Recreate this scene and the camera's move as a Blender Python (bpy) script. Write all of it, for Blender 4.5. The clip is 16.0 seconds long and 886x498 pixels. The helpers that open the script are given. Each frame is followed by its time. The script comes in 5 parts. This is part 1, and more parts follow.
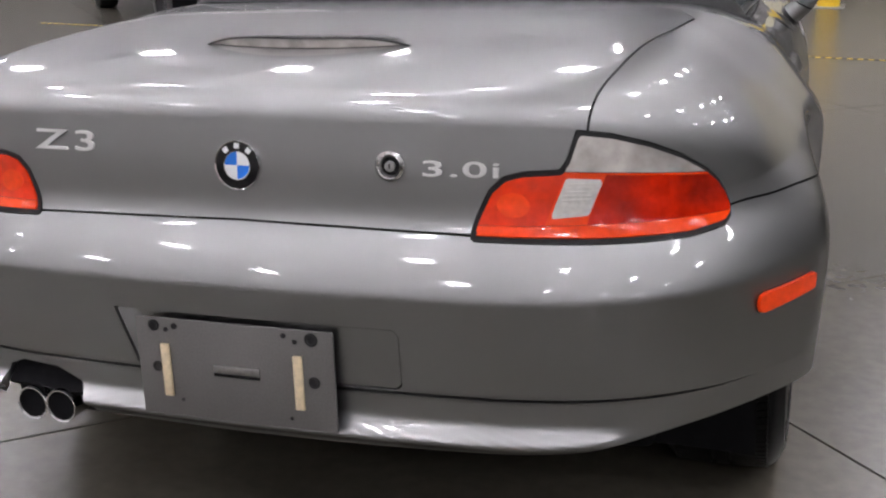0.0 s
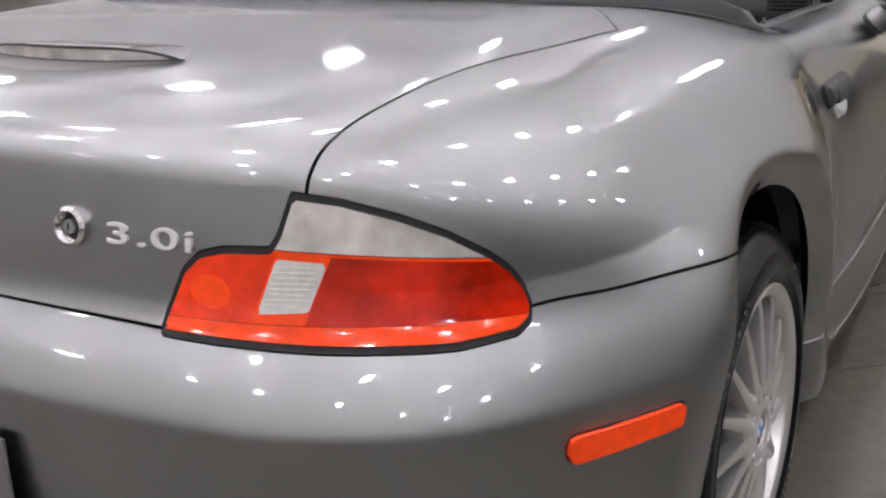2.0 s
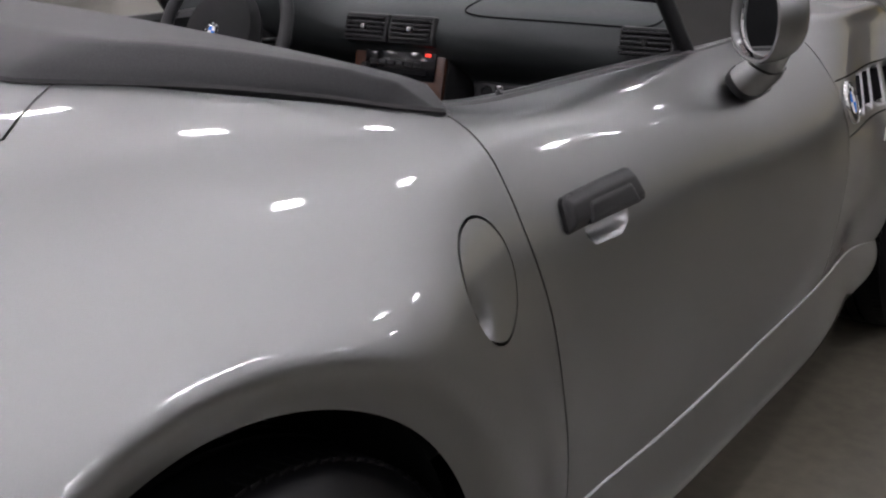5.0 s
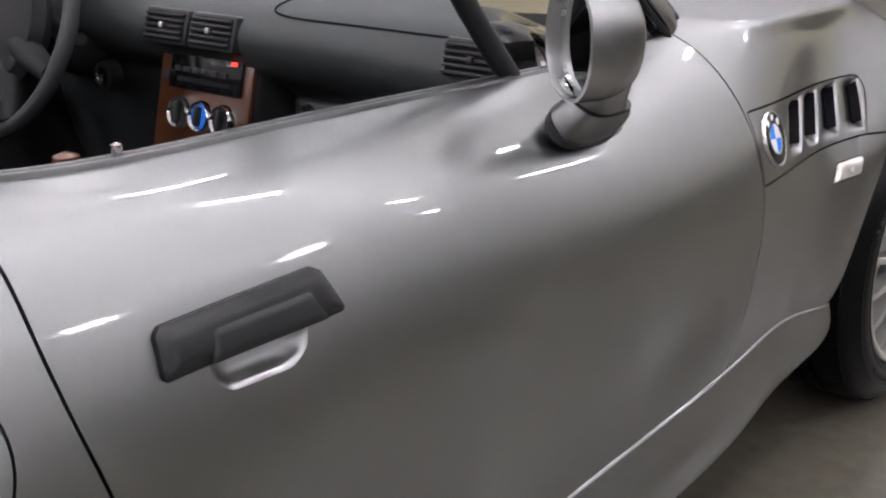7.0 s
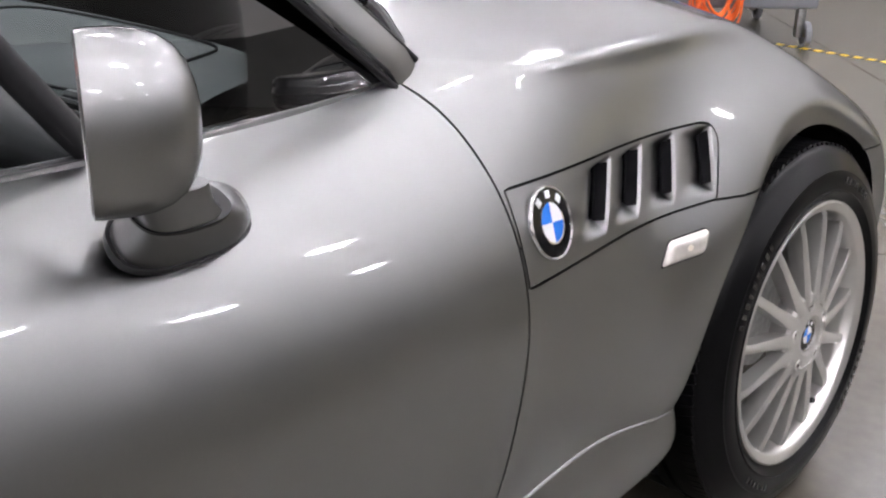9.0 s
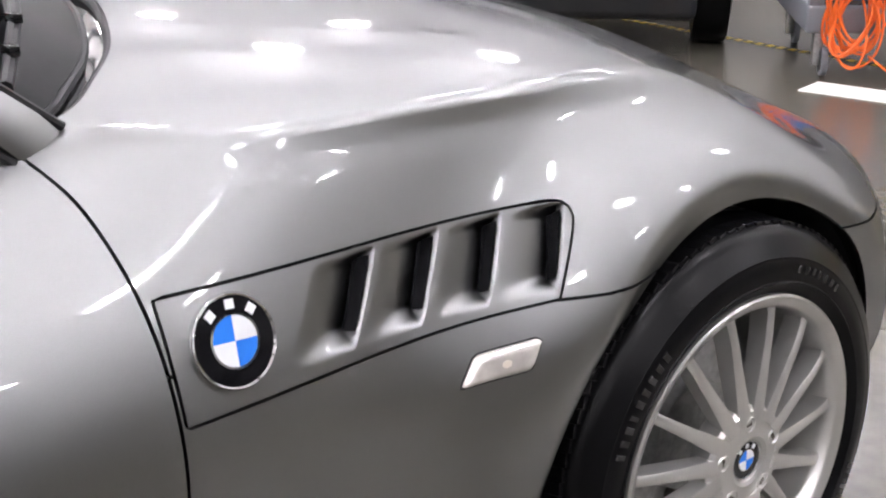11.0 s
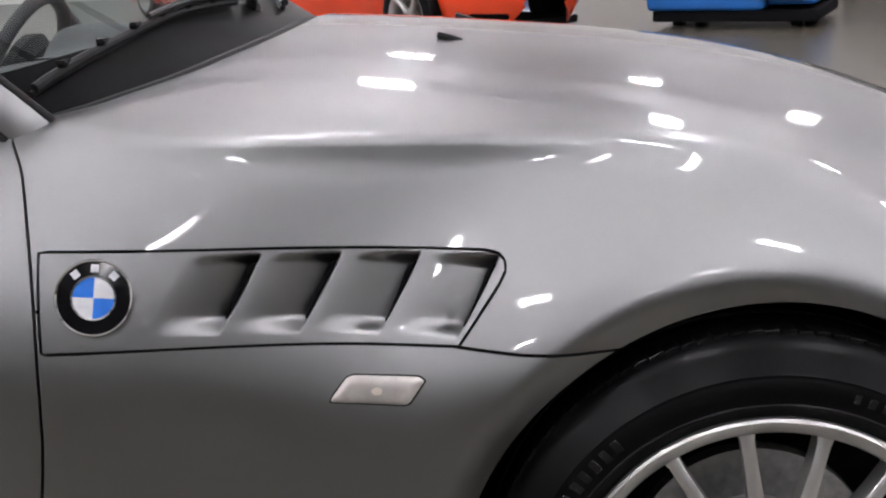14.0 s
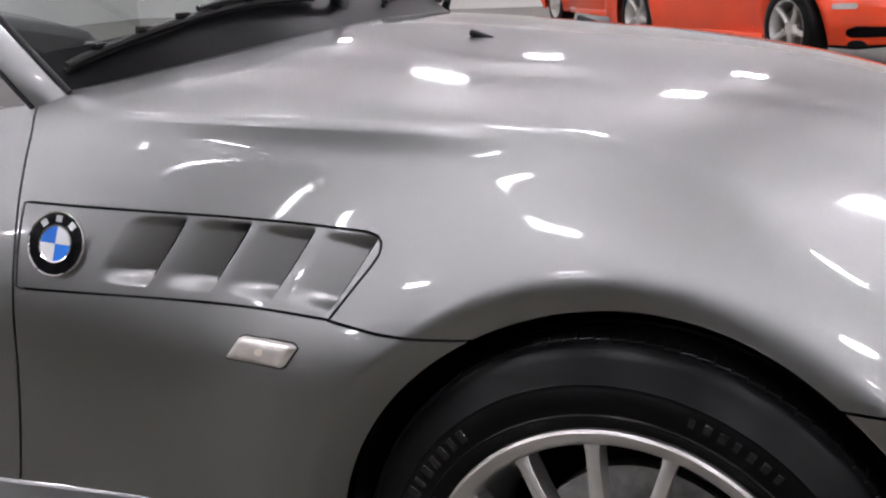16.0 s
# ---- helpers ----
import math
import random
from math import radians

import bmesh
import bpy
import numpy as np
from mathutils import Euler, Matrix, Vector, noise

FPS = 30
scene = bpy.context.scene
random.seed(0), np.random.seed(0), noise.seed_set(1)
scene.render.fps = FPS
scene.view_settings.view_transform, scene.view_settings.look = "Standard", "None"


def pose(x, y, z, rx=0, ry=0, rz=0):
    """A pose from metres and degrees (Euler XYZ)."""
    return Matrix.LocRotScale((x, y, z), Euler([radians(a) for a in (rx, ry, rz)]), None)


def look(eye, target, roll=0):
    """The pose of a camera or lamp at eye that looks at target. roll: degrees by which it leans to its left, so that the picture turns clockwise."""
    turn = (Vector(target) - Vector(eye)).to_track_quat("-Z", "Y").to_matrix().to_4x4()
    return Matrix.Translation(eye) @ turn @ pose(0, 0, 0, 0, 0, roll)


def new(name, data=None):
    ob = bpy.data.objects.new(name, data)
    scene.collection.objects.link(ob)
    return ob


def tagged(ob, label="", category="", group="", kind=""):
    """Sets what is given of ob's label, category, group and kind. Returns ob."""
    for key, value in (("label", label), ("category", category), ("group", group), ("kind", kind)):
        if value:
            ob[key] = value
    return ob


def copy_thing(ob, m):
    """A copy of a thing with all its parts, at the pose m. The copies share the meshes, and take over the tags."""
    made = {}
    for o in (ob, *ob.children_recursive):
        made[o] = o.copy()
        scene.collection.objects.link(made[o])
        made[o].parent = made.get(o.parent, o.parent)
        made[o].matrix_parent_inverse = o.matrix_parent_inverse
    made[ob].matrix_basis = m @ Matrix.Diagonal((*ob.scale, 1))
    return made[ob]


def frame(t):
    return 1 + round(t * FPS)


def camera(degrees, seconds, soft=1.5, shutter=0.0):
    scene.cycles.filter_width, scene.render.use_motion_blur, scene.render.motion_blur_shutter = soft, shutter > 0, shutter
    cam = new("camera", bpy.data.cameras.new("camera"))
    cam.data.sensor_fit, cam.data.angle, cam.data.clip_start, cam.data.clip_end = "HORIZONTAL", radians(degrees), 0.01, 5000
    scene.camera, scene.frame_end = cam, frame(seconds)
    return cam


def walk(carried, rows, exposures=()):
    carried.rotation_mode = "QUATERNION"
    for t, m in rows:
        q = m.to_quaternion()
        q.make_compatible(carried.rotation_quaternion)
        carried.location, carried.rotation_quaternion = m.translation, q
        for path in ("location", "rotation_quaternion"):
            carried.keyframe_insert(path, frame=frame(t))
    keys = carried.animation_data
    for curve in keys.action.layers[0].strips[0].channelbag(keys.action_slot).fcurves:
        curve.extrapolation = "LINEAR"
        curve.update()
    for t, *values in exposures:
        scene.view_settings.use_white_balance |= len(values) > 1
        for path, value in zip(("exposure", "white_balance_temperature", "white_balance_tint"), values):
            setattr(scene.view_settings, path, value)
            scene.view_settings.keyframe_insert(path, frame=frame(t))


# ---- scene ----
cam = camera(41.8, 16.0, soft=2.2)
PATH = [
    (0, (0.889, -2.423, 1.209), (0.274, -0.612, 0.623), -2.0),
    (0.5, (1.007, -2.245, 1.189), (0.304, -0.467, 0.6), -2.0),
    (1, (1.114, -2.052, 1.178), (0.313, -0.317, 0.588), -1.9),
    (1.5, (1.193, -1.88, 1.172), (0.295, -0.193, 0.582), -2.0),
    (2, (1.268, -1.69, 1.162), (0.301, -0.042, 0.572), -2.2),
    (2.5, (1.33, -1.511, 1.16), (0.317, 0.103, 0.554), -2.1),
    (3, (1.376, -1.353, 1.174), (0.342, 0.24, 0.545), -1.5),
    (3.5, (1.44, -1.154, 1.177), (0.365, 0.412, 0.553), -1.7),
    (4.2, (1.487, -0.908, 1.163), (0.381, 0.646, 0.56), -2.0),
    (6.3, (1.53, -0.175, 1.157), (0.323, 1.281, 0.509), -0.3),
    (6.5, (1.537, -0.114, 1.153), (0.318, 1.331, 0.501), -0.6),
    (7, (1.533, 0.072, 1.145), (0.298, 1.502, 0.488), -0.7),
    (7.5, (1.531, 0.24, 1.145), (0.305, 1.672, 0.477), -0.4),
    (8, (1.531, 0.394, 1.146), (0.307, 1.822, 0.465), -0.2),
    (8.5, (1.534, 0.553, 1.143), (0.295, 1.965, 0.459), -0.1),
    (9, (1.534, 0.696, 1.14), (0.277, 2.094, 0.456), -0.3),
    (9.5, (1.544, 0.844, 1.137), (0.253, 2.212, 0.458), -0.3),
    (10, (1.557, 0.997, 1.136), (0.22, 2.32, 0.458), -0.5),
    (10.2, (1.567, 1.053, 1.134), (0.213, 2.361, 0.457), -0.6),
    (12.3, (1.818, 1.665, 1.095), (0.012, 2.282, 0.498), -2.8),
    (12.5, (1.847, 1.724, 1.095), (0.007, 2.236, 0.5), -2.8),
    (13, (1.92, 1.86, 1.093), (0.027, 2.142, 0.512), -2.7),
    (13.5, (1.965, 2.021, 1.084), (0.035, 2.09, 0.567), -2.8),
    (14, (1.986, 2.18, 1.071), (0.055, 2.035, 0.572), -2.7),
    (14.5, (1.988, 2.345, 1.059), (0.085, 1.969, 0.57), -2.6),
    (15, (1.971, 2.502, 1.047), (0.113, 1.938, 0.566), -2.6),
    (15.5, (1.937, 2.65, 1.038), (0.131, 1.928, 0.569), -2.6),
    (16, (1.891, 2.794, 1.029), (0.14, 1.94, 0.578), -2.4),
]
# the car stands a little down on its left; the path is given in the car's own axes
STAND = Matrix.Translation((0.75, 0, 0)) @ Matrix.Rotation(radians(-1.7), 4, "Y") @ Matrix.Translation((-0.75, 0, 0))
walk(cam, [(t, STAND @ look(eye, target, roll)) for t, eye, target, roll in PATH],
     [(0, 0.0), (0.6, 0.18), (1.0, 0.3), (2.5, 0.2), (4.2, -0.3), (6.3, 0.36), (7.5, 0.6), (10.2, 0.75), (12.3, 0.47), (13.5, 0.05), (16, 0.0)])

# ---- world and light ----
world = bpy.data.worlds.new("hall_air")
scene.world = world
world.use_nodes = True
world.node_tree.nodes["Background"].inputs[0].default_value = (0.75, 0.72, 0.7, 1)
world.node_tree.nodes["Background"].inputs[1].default_value = 0.0
scene.view_settings.exposure = 0.0


# ---- materials ----
def mat(name, colour, rough=0.5, metal=0.0, grain=0.0, scale=40.0, bump=0.0, coat=0.0, spread=0.0, big=3.0, spec=0.5, **more):
    """A surface with fine grain and slow stains of its own."""
    m = bpy.data.materials.new(name)
    m.use_nodes = True
    n, l = m.node_tree.nodes, m.node_tree.links
    b = n["Principled BSDF"]
    b.inputs["Base Color"].default_value = (*colour, 1)
    b.inputs["Roughness"].default_value = rough
    b.inputs["Metallic"].default_value = metal
    b.inputs["Coat Weight"].default_value = coat
    b.inputs["Coat Roughness"].default_value = 0.03
    b.inputs["Specular IOR Level"].default_value = spec
    co = n.new("ShaderNodeTexCoord")
    fine = n.new("ShaderNodeTexNoise")
    fine.inputs["Scale"].default_value, fine.inputs["Detail"].default_value = scale, 6
    slow = n.new("ShaderNodeTexNoise")
    slow.inputs["Scale"].default_value, slow.inputs["Detail"].default_value = big, 4
    l.new(co.outputs["Object"], fine.inputs["Vector"])
    l.new(co.outputs["Object"], slow.inputs["Vector"])
    if grain or spread:
        def shift(src, amount):
            r = n.new("ShaderNodeMapRange")
            r.inputs["From Min"].default_value, r.inputs["From Max"].default_value = 0.3, 0.7
            r.inputs["To Min"].default_value, r.inputs["To Max"].default_value = 1 - amount, 1 + amount
            l.new(src, r.inputs["Value"])
            return r.outputs["Result"]
        mul = n.new("ShaderNodeMath")
        mul.operation = "MULTIPLY"
        l.new(shift(fine.outputs["Fac"], grain), mul.inputs[0])
        l.new(shift(slow.outputs["Fac"], spread), mul.inputs[1])
        mix = n.new("ShaderNodeVectorMath")
        mix.operation = "SCALE"
        mix.inputs[0].default_value = colour
        l.new(mul.outputs[0], mix.inputs["Scale"])
        l.new(mix.outputs[0], b.inputs["Base Color"])
    if bump:
        bp = n.new("ShaderNodeBump")
        bp.inputs["Strength"].default_value, bp.inputs["Distance"].default_value = bump, 0.002
        l.new(fine.outputs["Fac"], bp.inputs["Height"])
        l.new(bp.outputs[0], b.inputs["Normal"])
    for key, value in more.items():
        b.inputs[key.replace("_", " ")].default_value = value
    return m


def lamp_mat(name, colour, strength):
    m = bpy.data.materials.new(name)
    m.use_nodes = True
    b = m.node_tree.nodes["Principled BSDF"]
    b.inputs["Base Color"].default_value = (*colour, 1)
    b.inputs["Emission Color"].default_value = (*colour, 1)
    b.inputs["Emission Strength"].default_value = strength
    return m


def paint_mat(name, colour, rough, flake=0.10):
    """Metallic car paint: a soft flake coat under clear lacquer."""
    m = bpy.data.materials.new(name)
    m.use_nodes = True
    n, l = m.node_tree.nodes, m.node_tree.links
    n.remove(n["Principled BSDF"])
    base, coat, mix, fres = (n.new("ShaderNode" + k) for k in ("BsdfAnisotropic", "BsdfAnisotropic", "MixShader", "Fresnel"))
    base.distribution = "BECKMANN"
    base.inputs["Roughness"].default_value = rough
    coat.inputs["Roughness"].default_value = 0.055
    fres.inputs["IOR"].default_value = 1.55
    co = n.new("ShaderNodeTexCoord")
    shade = None
    for scale, detail, amount in ((2600, 2, flake), (1.5, 4, 0.02)):
        t, r = n.new("ShaderNodeTexNoise"), n.new("ShaderNodeMapRange")
        t.inputs["Scale"].default_value, t.inputs["Detail"].default_value = scale, detail
        r.inputs["From Min"].default_value, r.inputs["From Max"].default_value = 0.3, 0.7
        r.inputs["To Min"].default_value, r.inputs["To Max"].default_value = 1 - amount, 1 + amount
        l.new(co.outputs["Object"], t.inputs["Vector"])
        l.new(t.outputs["Fac"], r.inputs["Value"])
        v = n.new("ShaderNodeVectorMath")
        v.operation = "SCALE"
        v.inputs[0].default_value = colour
        if shade:
            l.new(shade, v.inputs[0])
        l.new(r.outputs["Result"], v.inputs["Scale"])
        shade = v.outputs[0]
    l.new(shade, base.inputs["Color"])
    l.new(fres.outputs[0], mix.inputs[0])
    l.new(base.outputs[0], mix.inputs[1])
    l.new(coat.outputs[0], mix.inputs[2])
    l.new(mix.outputs[0], n["Material Output"].inputs[0])
    return m


PAINT = paint_mat("grey_metallic_paint", (0.282, 0.285, 0.289), 0.47)
INNER = mat("black_underbody", (0.008, 0.008, 0.009), 0.9, spec=0.08, grain=0.2, spread=0.2)
# dark tone for unseen lower walls, so the car's sides reflect less light
WALLDIM = mat("unseen_dark_wall", (0.10, 0.098, 0.094), 0.7, grain=0.05, scale=40, spread=0.15, big=0.5)
RUBBER = mat("black_seal_rubber", (0.009, 0.009, 0.010), 0.55, spec=0.35, grain=0.15, scale=200)
TYRE = mat("tyre_rubber", (0.003, 0.003, 0.0034), 0.3, spec=0.13, grain=0.2, scale=160, bump=0.05, spread=0.15, big=9)
SILVER = mat("silver_wheel_lacquer", (0.66, 0.65, 0.63), 0.3, 0.85, grain=0.05, scale=1500, coat=0.35, spread=0.06, big=12)
CHROME = mat("chrome", (0.8, 0.8, 0.8), 0.08, 1.0, grain=0.04, scale=90)
BLACKGLOSS = mat("black_enamel", (0.006, 0.006, 0.007), 0.1, spec=0.3, grain=0.05)
BLACKTRIM = mat("black_trim_plastic", (0.012, 0.012, 0.013), 0.45, spec=0.35, grain=0.15, scale=500, bump=0.1, spread=0.08)
BLUE = mat("blue_enamel", (0.025, 0.19, 0.72), 0.25, coat=0.2, grain=0.03)
WHITE = mat("white_enamel", (0.78, 0.8, 0.82), 0.25, coat=0.2, grain=0.03)
CONCRETE = mat("polished_concrete", (0.088, 0.080, 0.063), 0.27, spec=0.6, grain=0.1, scale=24, bump=0.04, spread=0.22, big=0.8)
WALLMID = mat("grey_wall_paint", (0.58, 0.57, 0.56), 0.7, grain=0.03, scale=60, spread=0.06, big=0.6)
WALLPAINT = mat("white_wall_paint", (0.74, 0.73, 0.71), 0.7, grain=0.03, scale=60, spread=0.05, big=0.6)
CEILING = mat("ceiling_deck", (0.80, 0.79, 0.79), 0.7, grain=0.06, scale=8, spread=0.1, big=0.5)
LAMP = lamp_mat("lamp_diffuser", (0.99, 0.955, 1.02), 96.0)


# ---- mesh helpers ----
def mesh_part(name, verts, faces, material, parent=None, label="", normals=None, smooth=True):
    me = bpy.data.meshes.new(name)
    me.from_pydata([tuple(v) for v in verts], [], [tuple(f) for f in faces])
    me.materials.append(material)
    me.update()
    if smooth:
        me.shade_smooth()
        if normals is not None:
            me.normals_split_custom_set_from_vertices([tuple(v) for v in normals])
    ob = new(name, me)
    if parent is not None:
        ob.parent = parent
    return tagged(ob, label)


def part(name, bm, material, parent=None, label="", smooth=True):
    me = bpy.data.meshes.new(name)
    bmesh.ops.recalc_face_normals(bm, faces=bm.faces)
    bm.to_mesh(me)
    bm.free()
    me.materials.append(material)
    if smooth:
        me.shade_smooth()
        me.set_sharp_from_angle(angle=radians(38))
    ob = new(name, me)
    if parent is not None:
        ob.parent = parent
    return tagged(ob, label)


def box(x0, x1, y0, y1, z0, z1, bevel=0.0, seg=2, bm=None, m=None):
    bm = bm or bmesh.new()
    r = bmesh.ops.create_cube(bm, size=1)
    t = Matrix.Translation(((x0 + x1) / 2, (y0 + y1) / 2, (z0 + z1) / 2)) @ Matrix.Diagonal((x1 - x0, y1 - y0, z1 - z0, 1))
    bmesh.ops.transform(bm, matrix=(m or Matrix()) @ t, verts=r["verts"])
    if bevel:
        edges = list({e for v in r["verts"] for e in v.link_edges})
        bmesh.ops.bevel(bm, geom=edges, offset=bevel, segments=seg, affect="EDGES", profile=0.5)
    return bm


def lathe(profile, seg=64, bm=None, m=None, closed=False):
    """Turns (radius, height) pairs round the local z axis."""
    bm = bm or bmesh.new()
    m = m or Matrix()
    rings = []
    for r, h in profile:
        rings.append([bm.verts.new(m @ Vector((r * math.cos(2 * math.pi * i / seg), r * math.sin(2 * math.pi * i / seg), h))) for i in range(seg)])
    pairs = list(zip(rings, rings[1:])) + ([(rings[-1], rings[0])] if closed else [])
    for a, b in pairs:
        for i in range(seg):
            k = (i + 1) % seg
            bm.faces.new((a[i], a[k], b[k], b[i]))
    if not closed:
        for ring, (r, h) in ((rings[0], profile[0]), (rings[-1], profile[-1])):
            if r > 1e-4:
                bm.faces.new(ring)
    bmesh.ops.remove_doubles(bm, verts=bm.verts, dist=1e-5)
    return bm


def tube(points, radius, seg=10, bm=None, closed=False):
    """A round bar along points; radius may be one number or one for each point."""
    bm = bm or bmesh.new()
    pts = [Vector(p) for p in points]
    n = len(pts)
    rads = radius if isinstance(radius, (list, tuple)) else [radius] * n
    rings, up = [], Vector((0.123, 0.211, 1)).normalized()
    for i, p in enumerate(pts):
        a, b = pts[(i - 1) % n if closed else max(i - 1, 0)], pts[(i + 1) % n if closed else min(i + 1, n - 1)]
        d = (b - a).normalized()
        s = d.cross(up)
        if s.length < 1e-3:
            s = d.cross(Vector((1, 0, 0)))
        s.normalize()
        t = s.cross(d)
        up = t
        rings.append([bm.verts.new(p + rads[i] * (math.cos(2 * math.pi * k / seg) * s + math.sin(2 * math.pi * k / seg) * t)) for k in range(seg)])
    for a, b in list(zip(rings, rings[1:])) + ([(rings[-1], rings[0])] if closed else []):
        for k in range(seg):
            j = (k + 1) % seg
            bm.faces.new((a[k], a[j], b[j], b[k]))
    if not closed:
        bm.faces.new(rings[0])
        bm.faces.new(rings[-1])
    return bm


def spline(pairs):
    """A natural cubic through (x, y) pairs, straight on beyond its ends."""
    xs, ys = np.array(pairs, float).T
    n = len(xs)
    h = np.diff(xs)
    a, r = np.eye(n), np.zeros(n)
    for i in range(1, n - 1):
        a[i, i - 1:i + 2] = h[i - 1], 2 * (h[i - 1] + h[i]), h[i]
        r[i] = 6 * ((ys[i + 1] - ys[i]) / h[i] - (ys[i] - ys[i - 1]) / h[i - 1])
    k = np.linalg.solve(a, r)

    def at(x):
        x = np.asarray(x, float)
        i = np.clip(np.searchsorted(xs, x) - 1, 0, n - 2)
        xc = np.clip(x, xs[0], xs[-1])
        u, v = xs[i + 1] - xc, xc - xs[i]
        y = (k[i] * u**3 + k[i + 1] * v**3) / (6 * h[i]) + (ys[i] / h[i] - k[i] * h[i] / 6) * u + (ys[i + 1] / h[i] - k[i + 1] * h[i] / 6) * v
        lo = (ys[1] - ys[0]) / h[0] - h[0] * k[1] / 6
        hi = (ys[-1] - ys[-2]) / h[-1] + h[-1] * k[-2] / 6
        return y + np.where(x < xs[0], (x - xs[0]) * lo, 0) + np.where(x > xs[-1], (x - xs[-1]) * hi, 0)
    return at


# ---- the body's form: the rear axle lies at y = 0, the front one at y = WB ----
WB, HUB_Z = 2.446, 0.322
ARCH_R, ARCH_F = 0.380, 0.358
ARCH_AT = {0.0: (-0.05, 0.348), WB: (WB, 0.322)}


def smax(a, b, k):
    h = np.clip(k - np.abs(a - b), 0, None)
    return np.maximum(a, b) + h * h / (4 * k)


def above(d, s=0.05):
    return 0.5 * (d + np.sqrt(d * d + s * s))


width = spline([(-0.9, 0.866), (-0.5, 0.879), (-0.25, 0.874), (0, 0.862), (0.2, 0.858), (0.34, 0.846), (0.48, 0.829), (0.8, 0.827), (1.2, 0.828),
               (1.62, 0.824), (1.9, 0.793), (2.1, 0.773), (2.3, 0.776), (2.446, 0.785), (2.7, 0.7651), (2.95, 0.7303), (3.25, 0.7008)])
barrel2 = spline([(-0.9, 0.15), (-0.3, 0.15), (0.1, 0.3), (0.34, 0.75), (0.47, 0.9), (1, 1), (1.62, 0.9027),
               (1.76, 0.432), (1.9, -0.1278), (2.1, -0.3082), (2.446, 0.2125), (3.2, 0.5)])
barrel3 = spline([(-0.9, 0.1), (-0.3, 0.1), (0.1, 0.3), (0.34, 0.9), (0.47, 1.2), (1, 1.6), (1.62, 2.5494),
               (1.76, 0.7175), (1.9, 0.4169), (2.1, -0.2912), (2.446, -0.1319), (3.2, 0.6)])
lean = spline([(-0.9, 0), (1.2, 0), (1.3, 0), (1.5, 0.0592), (1.6, 0.097), (1.7, 0.156), (1.9, 0.3103),
               (2.1, 0.4047), (2.3, 0.4963), (2.446, 0.6455), (2.6, 0.7751), (2.8, 0.8183), (3.2, 0.6)])
centre = spline([(-0.84, 0.902), (-0.7, 0.935), (-0.5, 0.962), (-0.3, 0.98), (0, 0.988), (0.3, 0.97), (0.46, 0.95), (0.8, 0.94),
               (1.2, 0.943), (1.58, 0.968), (1.83, 0.973), (2.08, 0.9541), (2.45, 0.9089), (2.8, 0.8069), (3.05, 0.6663), (3.25, 0.52)])
edge = spline([(-0.84, 0.885), (-0.66, 0.932), (-0.5, 0.956), (-0.3, 0.976), (-0.1, 0.982), (0.1, 0.974), (0.3, 0.94), (0.46, 0.9), (0.8, 0.877), (1.2, 0.8685),
               (1.42, 0.872), (1.53, 0.883), (1.58, 0.89), (1.68, 0.8907), (1.85, 0.8842), (2.1, 0.8693), (2.45, 0.8165), (2.8, 0.6585), (3.05, 0.5854), (3.25, 0.4949)])
round_top = spline([(-0.9, 0.1), (-0.6, 0.24), (-0.3, 0.38), (0.0, 0.36), (0.25, 0.2), (0.46, 0.05), (0.8, 0.045), (1.5, 0.035), (1.7, 0.013), (2.1, 0.011), (2.446, 0.014), (2.8, 0.022), (3.0, 0.05), (3.2, 0.15)])
tail = spline([(0.15, -0.82), (0.3, -0.853), (0.36, -0.859), (0.405, -0.861), (0.445, -0.8625), (0.47, -0.863), (0.53, -0.867), (0.59, -0.8697), (0.613, -0.871), (0.621, -0.8705), (0.628, -0.8685), (0.645, -0.8614),
               (0.68, -0.8425), (0.70, -0.829), (0.72, -0.818), (0.76, -0.810), (0.805, -0.806), (0.89, -0.795), (1.0, -0.785)])
nose = spline([(0.1, 3.05), (0.3, 3.2), (0.5, 3.22), (0.65, 3.16), (0.8, 3.02), (0.95, 2.8)])


def flare(y, z, yc, r_open, r_crest, h, outer):
    d = np.hypot(y - ARCH_AT[yc][0], z - ARCH_AT[yc][1])
    out = np.where(d > r_crest, np.exp(-((d - r_crest) / outer) ** 2), np.exp(-((d - r_crest) / (0.046 if yc == 0 else 0.052)) ** 2))
    out = out * h - (0.010 * np.clip((r_crest - d) / 0.05, 0, 1.5) ** 2 if yc == 0 else 0)
    return out / (1 + np.exp(-(z - 0.30) / 0.03)) / (1 + np.exp((z - 0.80) / 0.025))


